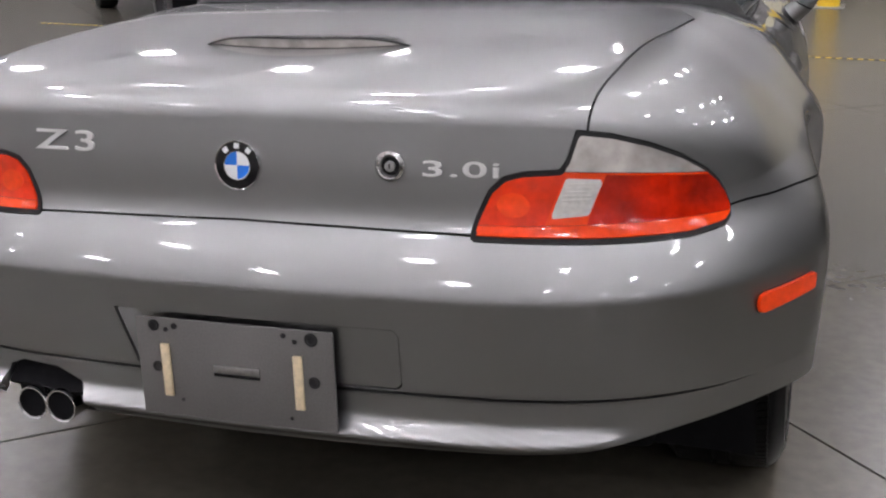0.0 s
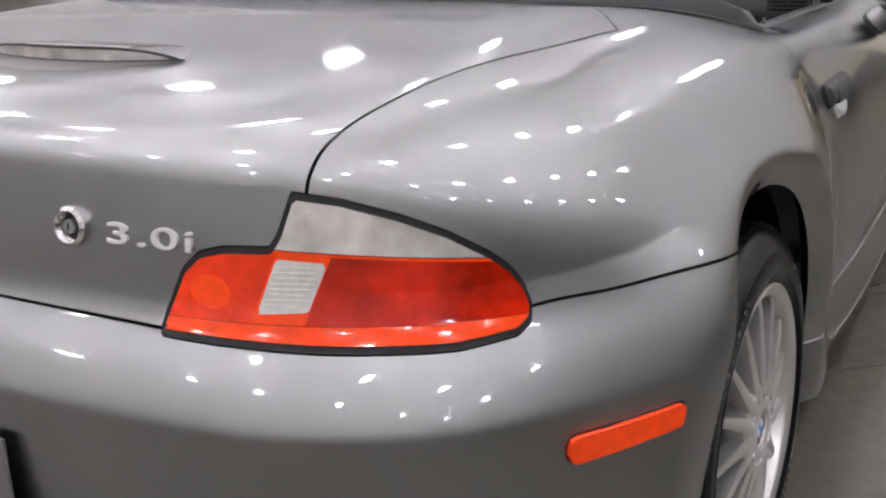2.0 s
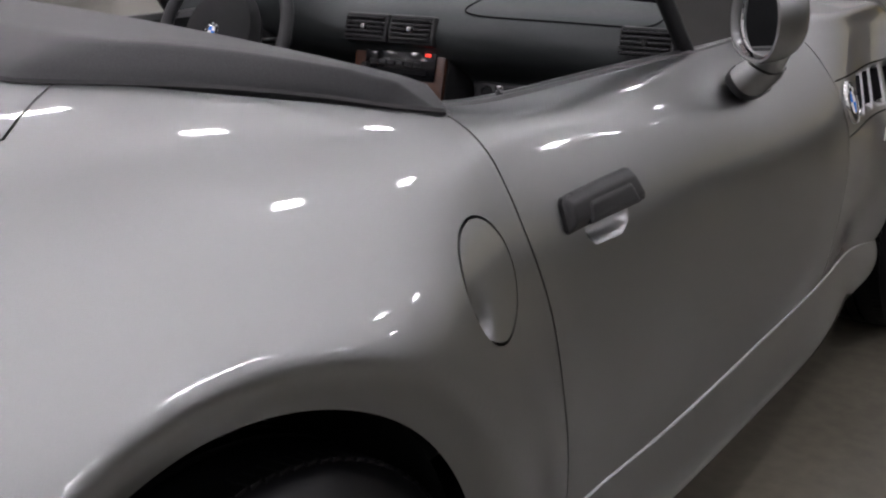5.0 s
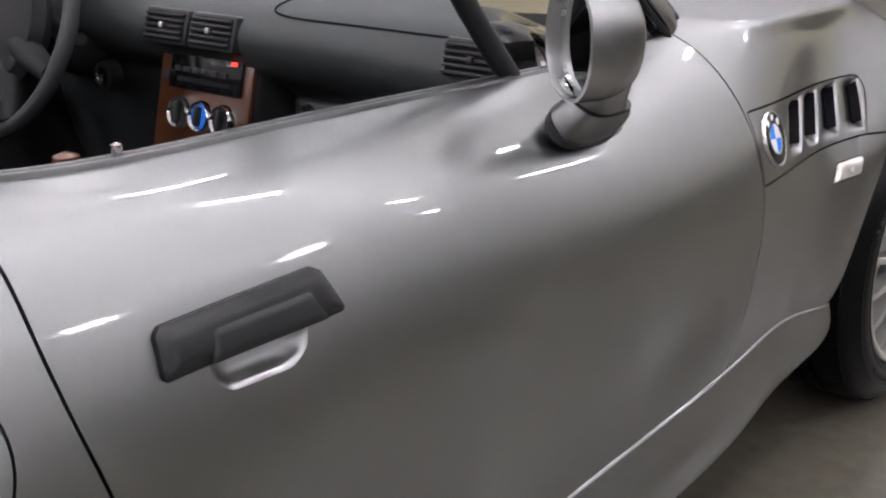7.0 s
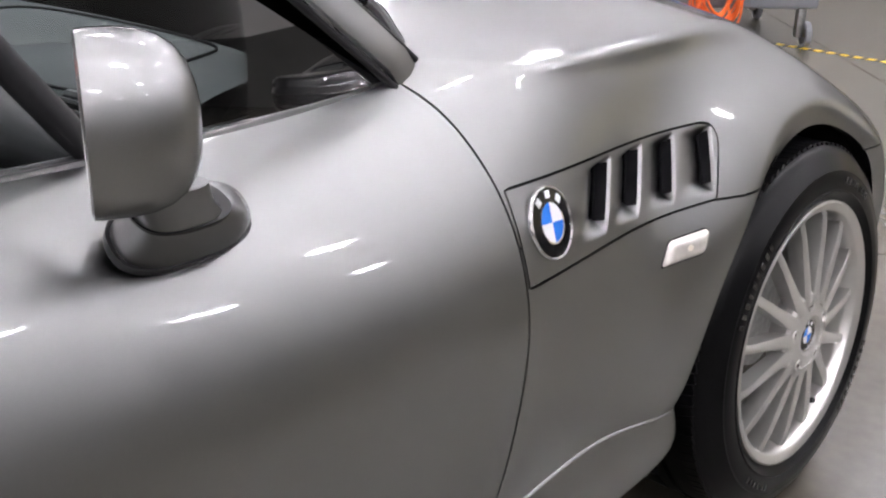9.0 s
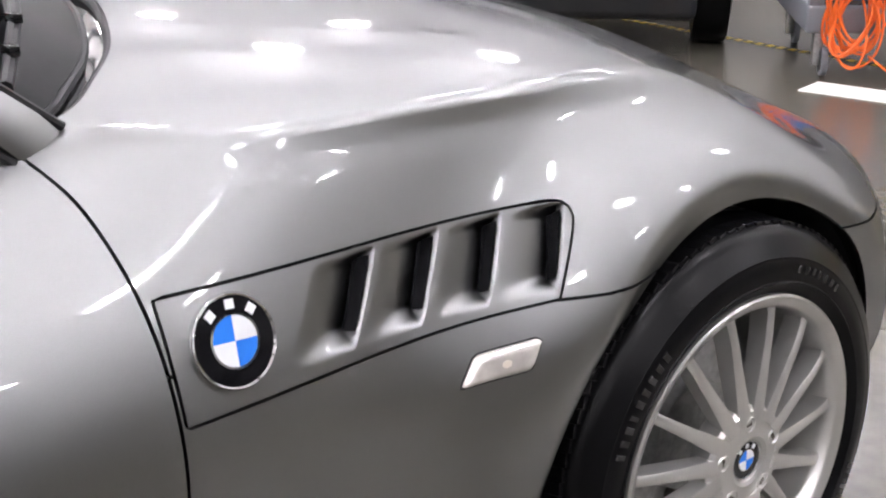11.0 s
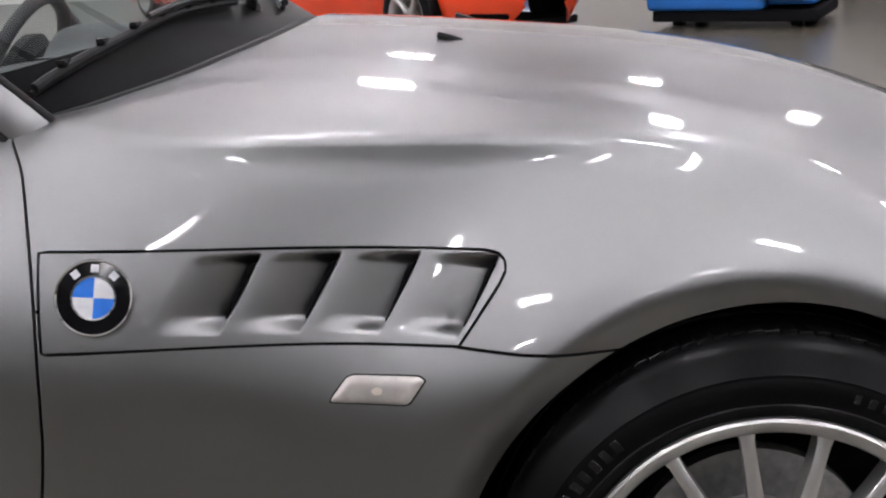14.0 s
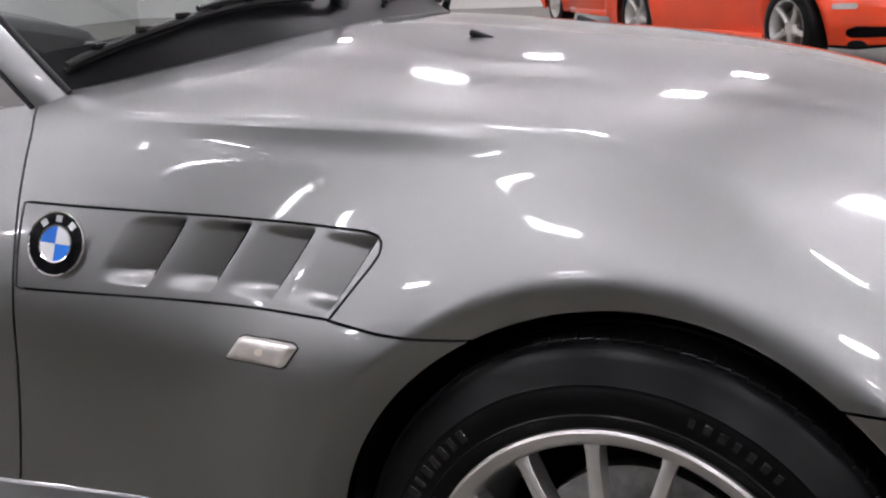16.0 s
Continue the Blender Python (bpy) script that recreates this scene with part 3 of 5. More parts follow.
def emblem(name, m, r, label):
    """A round enamel badge: chrome edge, black ring with three small bars, four quarters."""
    e = new(name)
    e.parent = car
    e.matrix_local = m
    tagged(e, label)
    part("edge_ring", lathe([(r * 0.93, 0.0), (r * 0.93, r * 0.13), (r * 0.97, r * 0.16), (r, r * 0.12), (r, 0)], 48), CHROME, e)
    part("black_ring", lathe([(r * 0.56, r * 0.02), (r * 0.56, r * 0.13), (r * 0.94, r * 0.11), (r * 0.94, 0)], 48), BLACKGLOSS, e)
    part("inner_ring", lathe([(r * 0.53, 0.0), (r * 0.53, r * 0.145), (r * 0.575, r * 0.15), (r * 0.575, 0.0)], 48), CHROME, e)
    for k in range(4):
        bm = bmesh.new()
        a0 = k * math.pi / 2
        ring = [(0.0, 0.0)] + [(r * 0.54 * math.cos(a0 + i * math.pi / 16), r * 0.54 * math.sin(a0 + i * math.pi / 16)) for i in range(9)]
        top = [bm.verts.new((x, y, r * 0.14)) for x, y in ring]
        bot = [bm.verts.new((x, y, 0)) for x, y in ring]
        bm.faces.new(top)
        bm.faces.new(bot[::-1])
        for i in range(len(ring)):
            j = (i + 1) % len(ring)
            bm.faces.new((bot[i], bot[j], top[j], top[i]))
        part("quarter", bm, WHITE if k % 2 == 0 else BLUE, e)
    for a in (50, 90, 130):
        t = Matrix.Rotation(radians(a - 90), 4, "Z") @ Matrix.Translation((0, r * 0.755, r * 0.12))
        part("bar", box(-r * 0.1, r * 0.1, -r * 0.1, r * 0.1, -0.001, r * 0.025, m=t), WHITE, e)
    return e


def words(name, text, m, size, stretch, parent, material, depth=0.0022, tight=1.0):
    c = bpy.data.curves.new(name, "FONT")
    c.body, c.size, c.extrude, c.align_x, c.space_character = text, size, depth, "CENTER", tight
    c.bevel_depth = size * 0.012
    c.offset = -size * 0.004
    ob = bpy.data.objects.new(name, c)
    scene.collection.objects.link(ob)
    me = bpy.data.meshes.new_from_object(ob)
    bpy.data.objects.remove(ob)
    me.materials.clear()
    me.materials.append(material)
    out = new(name, me)
    out.parent = parent
    out.matrix_local = m @ Matrix.Diagonal((stretch, 1, 1, 1)) @ Matrix.Translation((0, -size * 0.35, 0.001))
    return out


def tail_lamps():
    fine = clipped(SKIN, [lambda p: lamp_in(p, 0.02)])
    DIV = spline([(0.5, 0.808), (0.6, 0.804), (0.7, 0.799), (0.8, 0.793), (0.92, 0.785)])
    wz = lambda p: (np.abs(p[:, 0]) + p[:, 1] + 0.8, p[:, 2])
    REV = [(0.522, 0.736), (0.594, 0.740), (0.627, 0.793), (0.556, 0.797)]
    rev = lambda p: poly_dist(*wz(p), REV)
    upper = lambda p: wz(p)[1] - DIV(wz(p)[0])
    for mirror in (False, True):
        lamp = new("tail_lamp")
        lamp.parent = car
        tagged(lamp, "red tail lamp with clear upper lens")
        panel("gasket", fine, [lambda p: lamp_in(p, 0.0024)], RUBBER, lamp, lift=0.0012, mirror=mirror)
        inset = lambda p: lamp_in(p, -0.0045)
        left = lambda p: 0.5105 + 0.62 * (p[:, 2] - 0.727) - wz(p)[0]
        right = lambda p: wz(p)[0] - 0.5875 - 0.62 * (p[:, 2] - 0.727)
        body = [inset, lambda p: -upper(p) - 0.003, lambda p: wz(p)[1] - 0.7255]
        panel("clear_lens", fine, [inset, lambda p: upper(p) - 0.0012], CLEAR_LENS, lamp, lift=0.005, mirror=mirror)
        panel("divider", fine, [inset, lambda p: -upper(p), lambda p: upper(p) + 0.0028], RED_BRIGHT, lamp, lift=0.0058, mirror=mirror)
        panel("turn_lens", fine, body + [left], RED_TURN, lamp, lift=0.005, mirror=mirror)
        panel("stop_lens", fine, body + [right, lambda p: 0.765 - wz(p)[0]], RED_LENS, lamp, lift=0.005, mirror=mirror)
        panel("outer_lens", fine, body + [lambda p: wz(p)[0] - 0.7652], RED_LENS, lamp, lift=0.005, mirror=mirror)
        panel("lower_lens", fine, [inset, lambda p: 0.7249 - wz(p)[1]], RED_BRIGHT, lamp, lift=0.0055, mirror=mirror)
        panel("lens_frame", fine, [lambda p: rev(p) + 0.03, lambda p: -rev(p), lambda p: p[:, 2] - 0.7256, lambda p: -upper(p) - 0.003, lambda p: -left(p), lambda p: -right(p)], RED_BRIGHT, lamp, lift=0.0054, mirror=mirror)
        # glow round the bulb, painted as a brighter disc on the opaque lens
        panel("painted_bulb_glow", fine, [lambda p: 0.019 - np.hypot((wz(p)[0] - 0.46) / 1.5, p[:, 2] - 0.757), inset], RED_BRIGHT, lamp, lift=0.0056, mirror=mirror)
        panel("reverse_lens", fine, [rev], RIBBED, lamp, lift=0.006, mirror=mirror)
        for k in range(9):
            z0 = 0.739 + 0.006 * k
            panel("rib", fine, [lambda p: rev(p) - 0.004, lambda p: p[:, 2] - z0, lambda p: z0 + 0.0024 - p[:, 2]], RIBBED, lamp, lift=0.0072, depth=0.002, mirror=mirror)


def side_markers():
    MARK = [(0.952, 0.577), (0.956, 0.566), (0.965, 0.562), (1.170, 0.566), (1.182, 0.592), (0.968, 0.594), (0.957, 0.59)]
    fine = clipped(SKIN, [behind(-0.3), low(0.5), under(0.66)])
    for mirror in (False, True):
        marker = new("side_marker")
        marker.parent = car
        tagged(marker, "red side marker lamp")
        inside = lambda p: poly_dist(np.abs(p[:, 0]) + p[:, 1] + 0.8, p[:, 2], MARK)
        panel("gasket", fine, [lambda p: inside(p) + 0.002], RUBBER, marker, lift=0.001, mirror=mirror)
        panel("lens", fine, [inside], RED_BRIGHT, marker, lift=0.008, mirror=mirror)


def tail_trim():
    p, n = on_tail(0.0, 0.805)
    emblem("trunk_emblem", seat_on(p, n), 0.041, "round blue and white enamel badge")
    p, n = on_tail(0.258, 0.812)
    lock = new("trunk_lock")
    lock.parent = car
    lock.matrix_local = seat_on(p, n)
    part("ring", lathe([(0.012, 0.0), (0.0135, 0.006), (0.019, 0.012), (0.0235, 0.008), (0.0245, 0)], 40), CHROME, lock)
    part("core", lathe([(0.0, 0.009), (0.008, 0.0085), (0.0085, 0.0)], 28), STEEL, lock)
    part("well", lathe([(0.0, 0.003), (0.0145, 0.003), (0.0145, 0.0)], 28), BLACKTRIM, lock)
    part("keyhole", box(-0.0008, 0.0008, -0.004, 0.004, 0.008, 0.0096), BLACKGLOSS, lock)
    p, n = on_tail(0.368, 0.810)
    words("model_badge", "3.0i", seat_on(p, n), 0.034, 2.35, car, BADGE, 0.0022, 1.1)
    p, n = on_tail(-0.328, 0.833)
    words("model_badge", "Z3", seat_on(p, n), 0.048, 2.15, car, BADGE, 0.0022, 1.2)
    # number plate holder
    holder = new("plate_holder")
    holder.parent = car
    tagged(holder, "empty grey plastic number plate holder")
    part("panel", box(-0.177, 0.177, -0.880, -0.874, 0.388, 0.560, 0.002), PLATEGREY, holder)
    part("bracket", box(-0.15, 0.12, -0.874, -0.85, 0.40, 0.54, 0.002), INNER, holder)
    for x in (-0.123, 0.116):
        part("foam_strip", box(x - 0.008, x + 0.008, -0.886, -0.8802, 0.424, 0.517, 0.002), FOAM, holder)
    part("slot_clip", box(-0.037, 0.046, -0.8835, -0.8802, 0.473, 0.487, 0.0015), STEEL, holder)
    part("slot_clip", box(-0.037, 0.046, -0.882, -0.8802, 0.467, 0.4725, 0.001), BLACKGLOSS, holder)
    for x, z, r in ((-0.142, 0.547, 0.010), (0.141, 0.546, 0.0115), (-0.142, 0.474, 0.009), (0.142, 0.473, 0.01), (-0.120, 0.541, 0.004), (-0.104, 0.548, 0.0055), (0.093, 0.549, 0.0045), (0.112, 0.540, 0.004), (0.098, 0.406, 0.003), (-0.10, 0.418, 0.003)):
        t = Matrix.Translation((x, -0.8801, z)) @ Matrix.Rotation(radians(90), 4, "X")
        part("screw_hole", lathe([(0, 0.0), (r * 0.6, 0.0004), (r * 0.72, 0.0016), (r, 0.0012), (r, -0.001)], 20, m=t), BLACKTRIM, holder)
    # third brake lamp in its blister
    stop = new("high_brake_lamp")
    stop.parent = car
    tagged(stop, "high brake lamp under a painted blister")
    xs, vs = np.linspace(-1, 1, 33), np.linspace(0, 1, 15)
    u, s = [q.ravel() for q in np.meshgrid(xs, vs, indexing="ij")]
    x, y = 0.2 * u * (1 - 0.25 * s), -0.56 + 0.13 * s + 0.035 * u * u * (1 - s)
    v = np.c_[x, y, top_z(x, y) - 0.002 + 0.022 * (1 - np.abs(u) ** 4) * (1 - s) ** 1.3 * (1 + 0.6 * s)]
    f = [tuple(q) for q in grid_faces(33, 15)]
    mesh_part("blister", v, f, PAINT, stop)
    u = np.linspace(-0.985, 0.985, 33)
    x, y = 0.2 * u, -0.56 + 0.035 * u * u
    z = top_z(x, y)
    y2 = y - 0.042 * (1 - u * u) - 0.004
    rows = [np.c_[x, y + 0.002, z - 0.002 + 0.022 * (1 - np.abs(u) ** 4)].tolist(), np.c_[x, y + 0.004, z + 0.001].tolist(),
            np.c_[x * 0.94, y2, top_z(x * 0.94, y2) + 0.0007].tolist()]
    mesh_part("lens", rows[0] + rows[1], [tuple(q) for q in grid_faces(2, 33)], CLEAR_LENS, stop)
    # the shelf's shadow is put into its colour, hence the grey
    mesh_part("sill", rows[1] + rows[2], [tuple(q) for q in grid_faces(2, 33)], PLATEGREY, stop)
    part("lip", tube(rows[0], 0.0022, 6), BLACKTRIM, stop)
    part("lower_line", tube(rows[1], 0.0016, 6), BLACKTRIM, stop)
    # exhaust
    for x in (-0.434, -0.374):
        pipe = new("exhaust_tip")
        pipe.parent = car
        pipe.matrix_local = Matrix.Translation((x, -0.845, 0.360)) @ Matrix.Rotation(radians(90), 4, "X")
        part("shell", lathe([(0.0245, -0.18), (0.0262, -0.002), (0.0275, 0.002), (0.0305, 0.003), (0.032, -0.002), (0.031, -0.02), (0.029, -0.18)], 36, closed=True), CHROME, pipe)
        part("bore", lathe([(0.0, -0.05), (0.0255, -0.05), (0.0262, -0.01)], 28), INNER, pipe)
    part("silencer", tube([(-0.6, -0.58, 0.33), (0.2, -0.58, 0.33)], 0.10, 24), INNER, car)
    part("floor_pan", box(-0.62, 0.62, -0.45, 3.0, 0.2, 0.26, 0.02), INNER, car)


def gills():
    """The vent panel behind the front wheel: four raked scoops."""
    edges = [(1.835 + 0.0885 * k, 1.8815 + 0.0885 * k) for k in range(4)]
    zl, zh = 0.669, 0.7485

    def depth(p):
        y, z = p[:, 1], p[:, 2]
        slope = -0.115 * (y - 1.9) * 0.35
        t = (z - slope - zl) / (zh - zl)
        band = np.clip(np.minimum((t + 0.05) / 0.27, (1.05 - t) / 0.15), 0, 1)
        band = band * band * (3 - 2 * band)
        d = np.zeros(len(y))
        for b, a in edges:
            e = b + (a - b) * np.clip(t, 0, 1) ** 0.92
            s = (e - y)
            ramp = np.clip(1 - s / 0.08, 0, 1) ** 1.55
            d = np.maximum(d, np.where(s > 0, ramp, np.clip(1 + s / 0.0018, 0, 1)))
        return 0.024 * d * band
    for mirror in (False, True):
        skin = body_skin(1.62, 2.18, 0.0018 if not mirror else 0.012, 0.14 if not mirror else 0.8, 2, 16, False)
        side = new("side_vent")
        side.parent = car
        tagged(side, "vent panel with four raked scoops")
        inside = [lambda p: gill_in(p, -0.0010), lambda p: door_front(p) - GAP]
        panel("vent_panel", skin, inside, PAINT, side, dent=depth, mirror=mirror)
        if mirror:
            continue
        for b, a in edges:
            rows = []
            for t in np.linspace(0.14, 0.93, 8):
                e, z = b + (a - b) * t**0.92 - 0.0003, zl + (zh - zl) * t - 0.115 * (b - 1.9) * 0.35
                q, n = on_skin(e, z)
                rows.append((q - n * 0.0032, q - n * 0.0232 - Vector((0, 0.0012, 0))))
            v = [r[0] for r in rows] + [r[1] for r in rows]
            mesh_part("mesh_opening", v, [tuple(q) for q in grid_faces(2, 8)], INNER, side)
            rows = []
            for t in np.linspace(0.13, 0.95, 9):
                e, z = b + (a - b) * t**0.92, zl + (zh - zl) * t - 0.115 * (b - 1.9) * 0.35
                wide = 0.002 + 0.006 * min(1.0, t * 1.3) * (1 - max(0, t - 0.85) * 2)
                (q, n), (r, k) = on_skin(e - 0.0006, z), on_skin(e - wide, z)
                rows.append((q - n * 0.0205, r - k * (0.0205 - 0.18 * wide)))
            v = [r[0] for r in rows] + [r[1] for r in rows]
            mesh_part("air_slot", v, [tuple(q) for q in grid_faces(2, 9)], INNER, side)
        q, n = on_skin(1.703, 0.717)
        emblem("side_emblem", seat_on(q, n, (0.0, 0.1, 1)), 0.0432, "round blue and white enamel badge")


def side_lamp():
    LENS = [(1.957, 0.590), (1.960, 0.596), (1.976, 0.616), (1.983, 0.619), (2.058, 0.6185), (2.064, 0.6145), (2.047, 0.591), (2.041, 0.5885)]
    skin = body_skin(1.9, 2.1, 0.004, 0.25, -6, 8, False)
    lamp = new("side_indicator")
    lamp.parent = car
    inside = lambda p: poly_dist(p[:, 1], p[:, 2], LENS)
    panel("gasket", skin, [lambda p: inside(p) + 0.0018], RUBBER, lamp, lift=0.001)
    panel("lens", skin, [inside], CLEAR_LENS, lamp, lift=0.009, dent=lambda p: 0.006 * np.exp(-np.maximum(inside(p), 0) / 0.003))
    panel("bulb", skin, [lambda p: 0.004 - np.hypot((p[:, 1] - 2.012) / 1.6, p[:, 2] - 0.603)], AMBER, lamp, lift=0.0094)


def door_handle():
    HAND = [(0.567, 0.741), (0.569, 0.773), (0.575, 0.779), (0.743, 0.783), (0.752, 0.778), (0.768, 0.742), (0.765, 0.738), (0.571, 0.737)]
    skin = body_skin(0.52, 0.78, 0.0035, 0.22, 4, 22, False)
    h = new("door_handle")
    h.parent = car
    tagged(h, "black plastic pull handle")
    inside = lambda p: poly_dist(p[:, 1], p[:, 2], HAND)
    panel("gasket", skin, [lambda p: inside(p) + 0.0012], RUBBER, h, lift=0.001)
    panel("pull", skin, [inside], BLACKTRIM, h, lift=0.0145, depth=0.0135, dent=lambda p: 0.009 * np.exp(-(np.maximum(inside(p), 0) / 0.006) ** 2))
    inner = lambda p: poly_dist(p[:, 1], p[:, 2], [(0.611, 0.738), (0.615, 0.761), (0.619, 0.765), (0.725, 0.767), (0.730, 0.763), (0.741, 0.738)])
    panel("grip", skin, [inner], BLACKTRIM, h, lift=0.0165, depth=0.006, dent=lambda p: 0.003 * np.exp(-(np.maximum(inner(p), 0) / 0.003) ** 2))


def rocker():
    """A rounded sill that swells out under the door's lower edge."""
    swell = spline([(0.0, 0.0), (0.06, 0.0025), (0.2, 0.010), (0.4, 0.018), (0.62, 0.020), (0.82, 0.013), (0.94, 0.0), (1.0, -0.014)])
    ts = np.r_[0.0, np.linspace(0.0, 1.0, 26), 1.0]
    for mirror in (False, True):
        ys = np.arange(0.2, 2.16, 0.012)
        y, k = [q.ravel() for q in np.meshgrid(ys, np.arange(len(ts)), indexing="ij")]
        t = ts[k]
        z = sill_top(y) + (sill_low(y) - sill_top(y)) * t
        skin = shoot(np.c_[np.zeros(len(y)), y, sill_top(y)], np.tile([1.0, 0, 0], (len(y), 1)), 1.2)[:, 0]
        ease = np.clip((y - 0.36) / 0.3, 0, 1)
        ease = ease * ease * (3 - 2 * ease)
        fade = np.clip((y - 1.55) / 0.5, 0, 1)
        x = skin + 0.0015 + swell(t) * (0.35 + 0.65 * ease) * (1 - 0.7 * fade * fade * (3 - 2 * fade))
        x = np.where(k == 0, skin - 0.05, np.where(k == len(ts) - 1, 0.66, x))
        w, f = clip(np.c_[x, y, z], grid_faces(len(ys), len(ts)), wheel_out)
        f = f[:, ::-1]
        if mirror:
            w, f = w * [-1, 1, 1], f[:, ::-1]
        mesh_part("rocker_panel", w, [tuple(q) for q in f.tolist()], PAINT, car)


def liners():
    for yc, r in ((0.0, ARCH_R), (WB, ARCH_F)):
        for s in (1, -1):
            bm = bmesh.new()
            rings = []
            for x in ((0.42, 0.70, 0.80) if yc == 0 else (0.42, 0.66, 0.722)):
                rr = r + (0.006 if x < 0.71 else 0.012)
                start = -0.25 if yc == 0 else 0.4
                rings.append([bm.verts.new((s * x, ARCH_AT[yc][0] + rr * math.cos(a), ARCH_AT[yc][1] + rr * math.sin(a))) for a in np.linspace(start, math.pi + 0.4, 40)])
            for a, b in zip(rings, rings[1:]):
                for i in range(39):
                    bm.faces.new((a[i], a[i + 1], b[i + 1], b[i]))
            bm.faces.new(rings[0])
            part("wheel_liner", bm, INNER, car)


# ---- wheels ----
def spoke_mesh():
    bm = bmesh.new()
    rings = []
    for r, half, top, deep in ((0.058, 0.0122, 0.030, 0.022), (0.085, 0.0112, 0.027, 0.026), (0.13, 0.0088, 0.022, 0.030), (0.175, 0.0074, 0.017, 0.032), (0.202, 0.0076, 0.012, 0.032), (0.219, 0.012, 0.006, 0.026)):
        rings.append([bm.verts.new(p) for p in ((r, -half, top - 0.003), (r, -half * 0.45, top), (r, half * 0.45, top), (r, half, top - 0.003), (r, half * 0.9, top - deep), (r, -half * 0.9, top - deep))])
    for a, b in zip(rings, rings[1:]):
        for i in range(6):
            j = (i + 1) % 6
            bm.faces.new((a[i], a[j], b[j], b[i]))
    bm.faces.new(rings[0])
    bm.faces.new(rings[-1])
    bmesh.ops.recalc_face_normals(bm, faces=bm.faces)
    me = bpy.data.meshes.new("spoke")
    bm.to_mesh(me)
    bm.free()
    me.materials.append(SILVER)
    me.shade_smooth()
    me.set_sharp_from_angle(angle=radians(35))
    return me


SPOKE = spoke_mesh()


def tread_block():
    bm = box(-0.028, 0.028, -0.0085, 0.0085, -0.004, 0.0028, 0.0008, 1)
    me = bpy.data.meshes.new("tread_block")
    bm.to_mesh(me)
    bm.free()
    me.materials.append(TYRE)
    return me


def wheel(x, y, wide, zc, turn, valve, sgn=1):
    w = new("wheel")
    w.parent = car
    w.matrix_local = Matrix.Translation((sgn * x, y, zc)) @ Matrix.Rotation(radians(90 * sgn), 4, "Y") @ Matrix.Rotation(radians(turn), 4, "Z")
    tagged(w, "silver fifteen-spoke alloy wheel with a low tyre")
    h = wide / 2
    prof = [(0.226, -h + 0.012), (0.24, -h + 0.002), (0.262, -h - 0.003), (0.285, -h + 0.002), (0.308, -h + 0.013), (0.321, -h + 0.03), (0.326, -h + 0.06), (0.3265, -0.022), (0.3195, -0.020), (0.3195, -0.014), (0.327, -0.012),
            (0.327, 0.012), (0.3195, 0.014), (0.3195, 0.020), (0.3265, 0.022), (0.326, h - 0.06), (0.321, h - 0.03), (0.3155, h - 0.021), (0.3125, h - 0.0185), (0.308, h - 0.013), (0.285, h - 0.002), (0.2835, h - 0.0005), (0.2805, h - 0.0005), (0.279, h + 0.0005),
            (0.262, h + 0.003), (0.252, h + 0.0025), (0.2505, h + 0.004), (0.2485, h + 0.004), (0.247, h + 0.002), (0.24, h - 0.002), (0.2345, h - 0.008), (0.226, h - 0.012)]
    part("tyre", lathe(prof, 120, closed=True), TYRE, w)
    rim = [(0.2, -h + 0.02), (0.226, -h + 0.01), (0.226, -h), (0.2335, -h + 0.005), (0.2335, h - 0.012), (0.2325, h - 0.003), (0.229, h - 0.001), (0.217, h - 0.006), (0.2135, h - 0.010), (0.209, h - 0.03), (0.203, h - 0.07), (0.195, -h + 0.04)]
    part("rim", lathe(rim, 120, closed=True), SILVER, w)
    face = h - 0.026
    hub = [(0.0, face + 0.012), (0.028, face + 0.012), (0.031, face + 0.028), (0.036, face + 0.031), (0.045, face + 0.029), (0.072, face + 0.026), (0.078, face + 0.020), (0.078, face - 0.01), (0.0, face - 0.01)]
    part("hub", lathe(hub, 60), SILVER, w)
    for k in range(15):
        s = new("spoke", SPOKE)
        s.parent = w
        s.matrix_local = Matrix.Translation((0, 0, face)) @ Matrix.Rotation(2 * math.pi * k / 15, 4, "Z")
    for k in range(5):
        a = 2 * math.pi * (k + 0.25) / 5
        t = Matrix.Translation((0.055 * math.cos(a), 0.055 * math.sin(a), face))
        part("bolt_well", lathe([(0.0085, 0.0272), (0.0105, 0.030), (0.0118, 0.0278)], 20, m=t, closed=True), SILVER, w)
        part("bolt", lathe([(0.0, 0.0282), (0.0062, 0.0282), (0.0072, 0.026), (0.0085, 0.0262)], 6, m=t), RUST, w)
    cap = emblem("hub_emblem", Matrix(), 0.0285, "small round blue and white badge")
    cap.parent = w
    cap.matrix_local = Matrix.Translation((0, 0, face + 0.0215)) @ Matrix.Rotation(radians(90 - turn), 4, "Z")
    a = radians(valve - turn)
    part("valve", tube([(0.207 * math.cos(a), 0.207 * math.sin(a), face - 0.03), (0.199 * math.cos(a), 0.199 * math.sin(a), face - 0.012), (0.186 * math.cos(a), 0.186 * math.sin(a), face + 0.012)], [0.0075, 0.0062, 0.005], 10), RUBBER, w)
    part("brake_disc", lathe([(0.06, -0.03), (0.145, -0.03), (0.145, -0.008), (0.085, -0.008), (0.08, 0.02), (0.0, 0.02)], 60), STEEL, w)
    part("caliper", box(0.075, 0.165, -0.06, 0.06, -0.045, 0.005, 0.012), RUST, w)
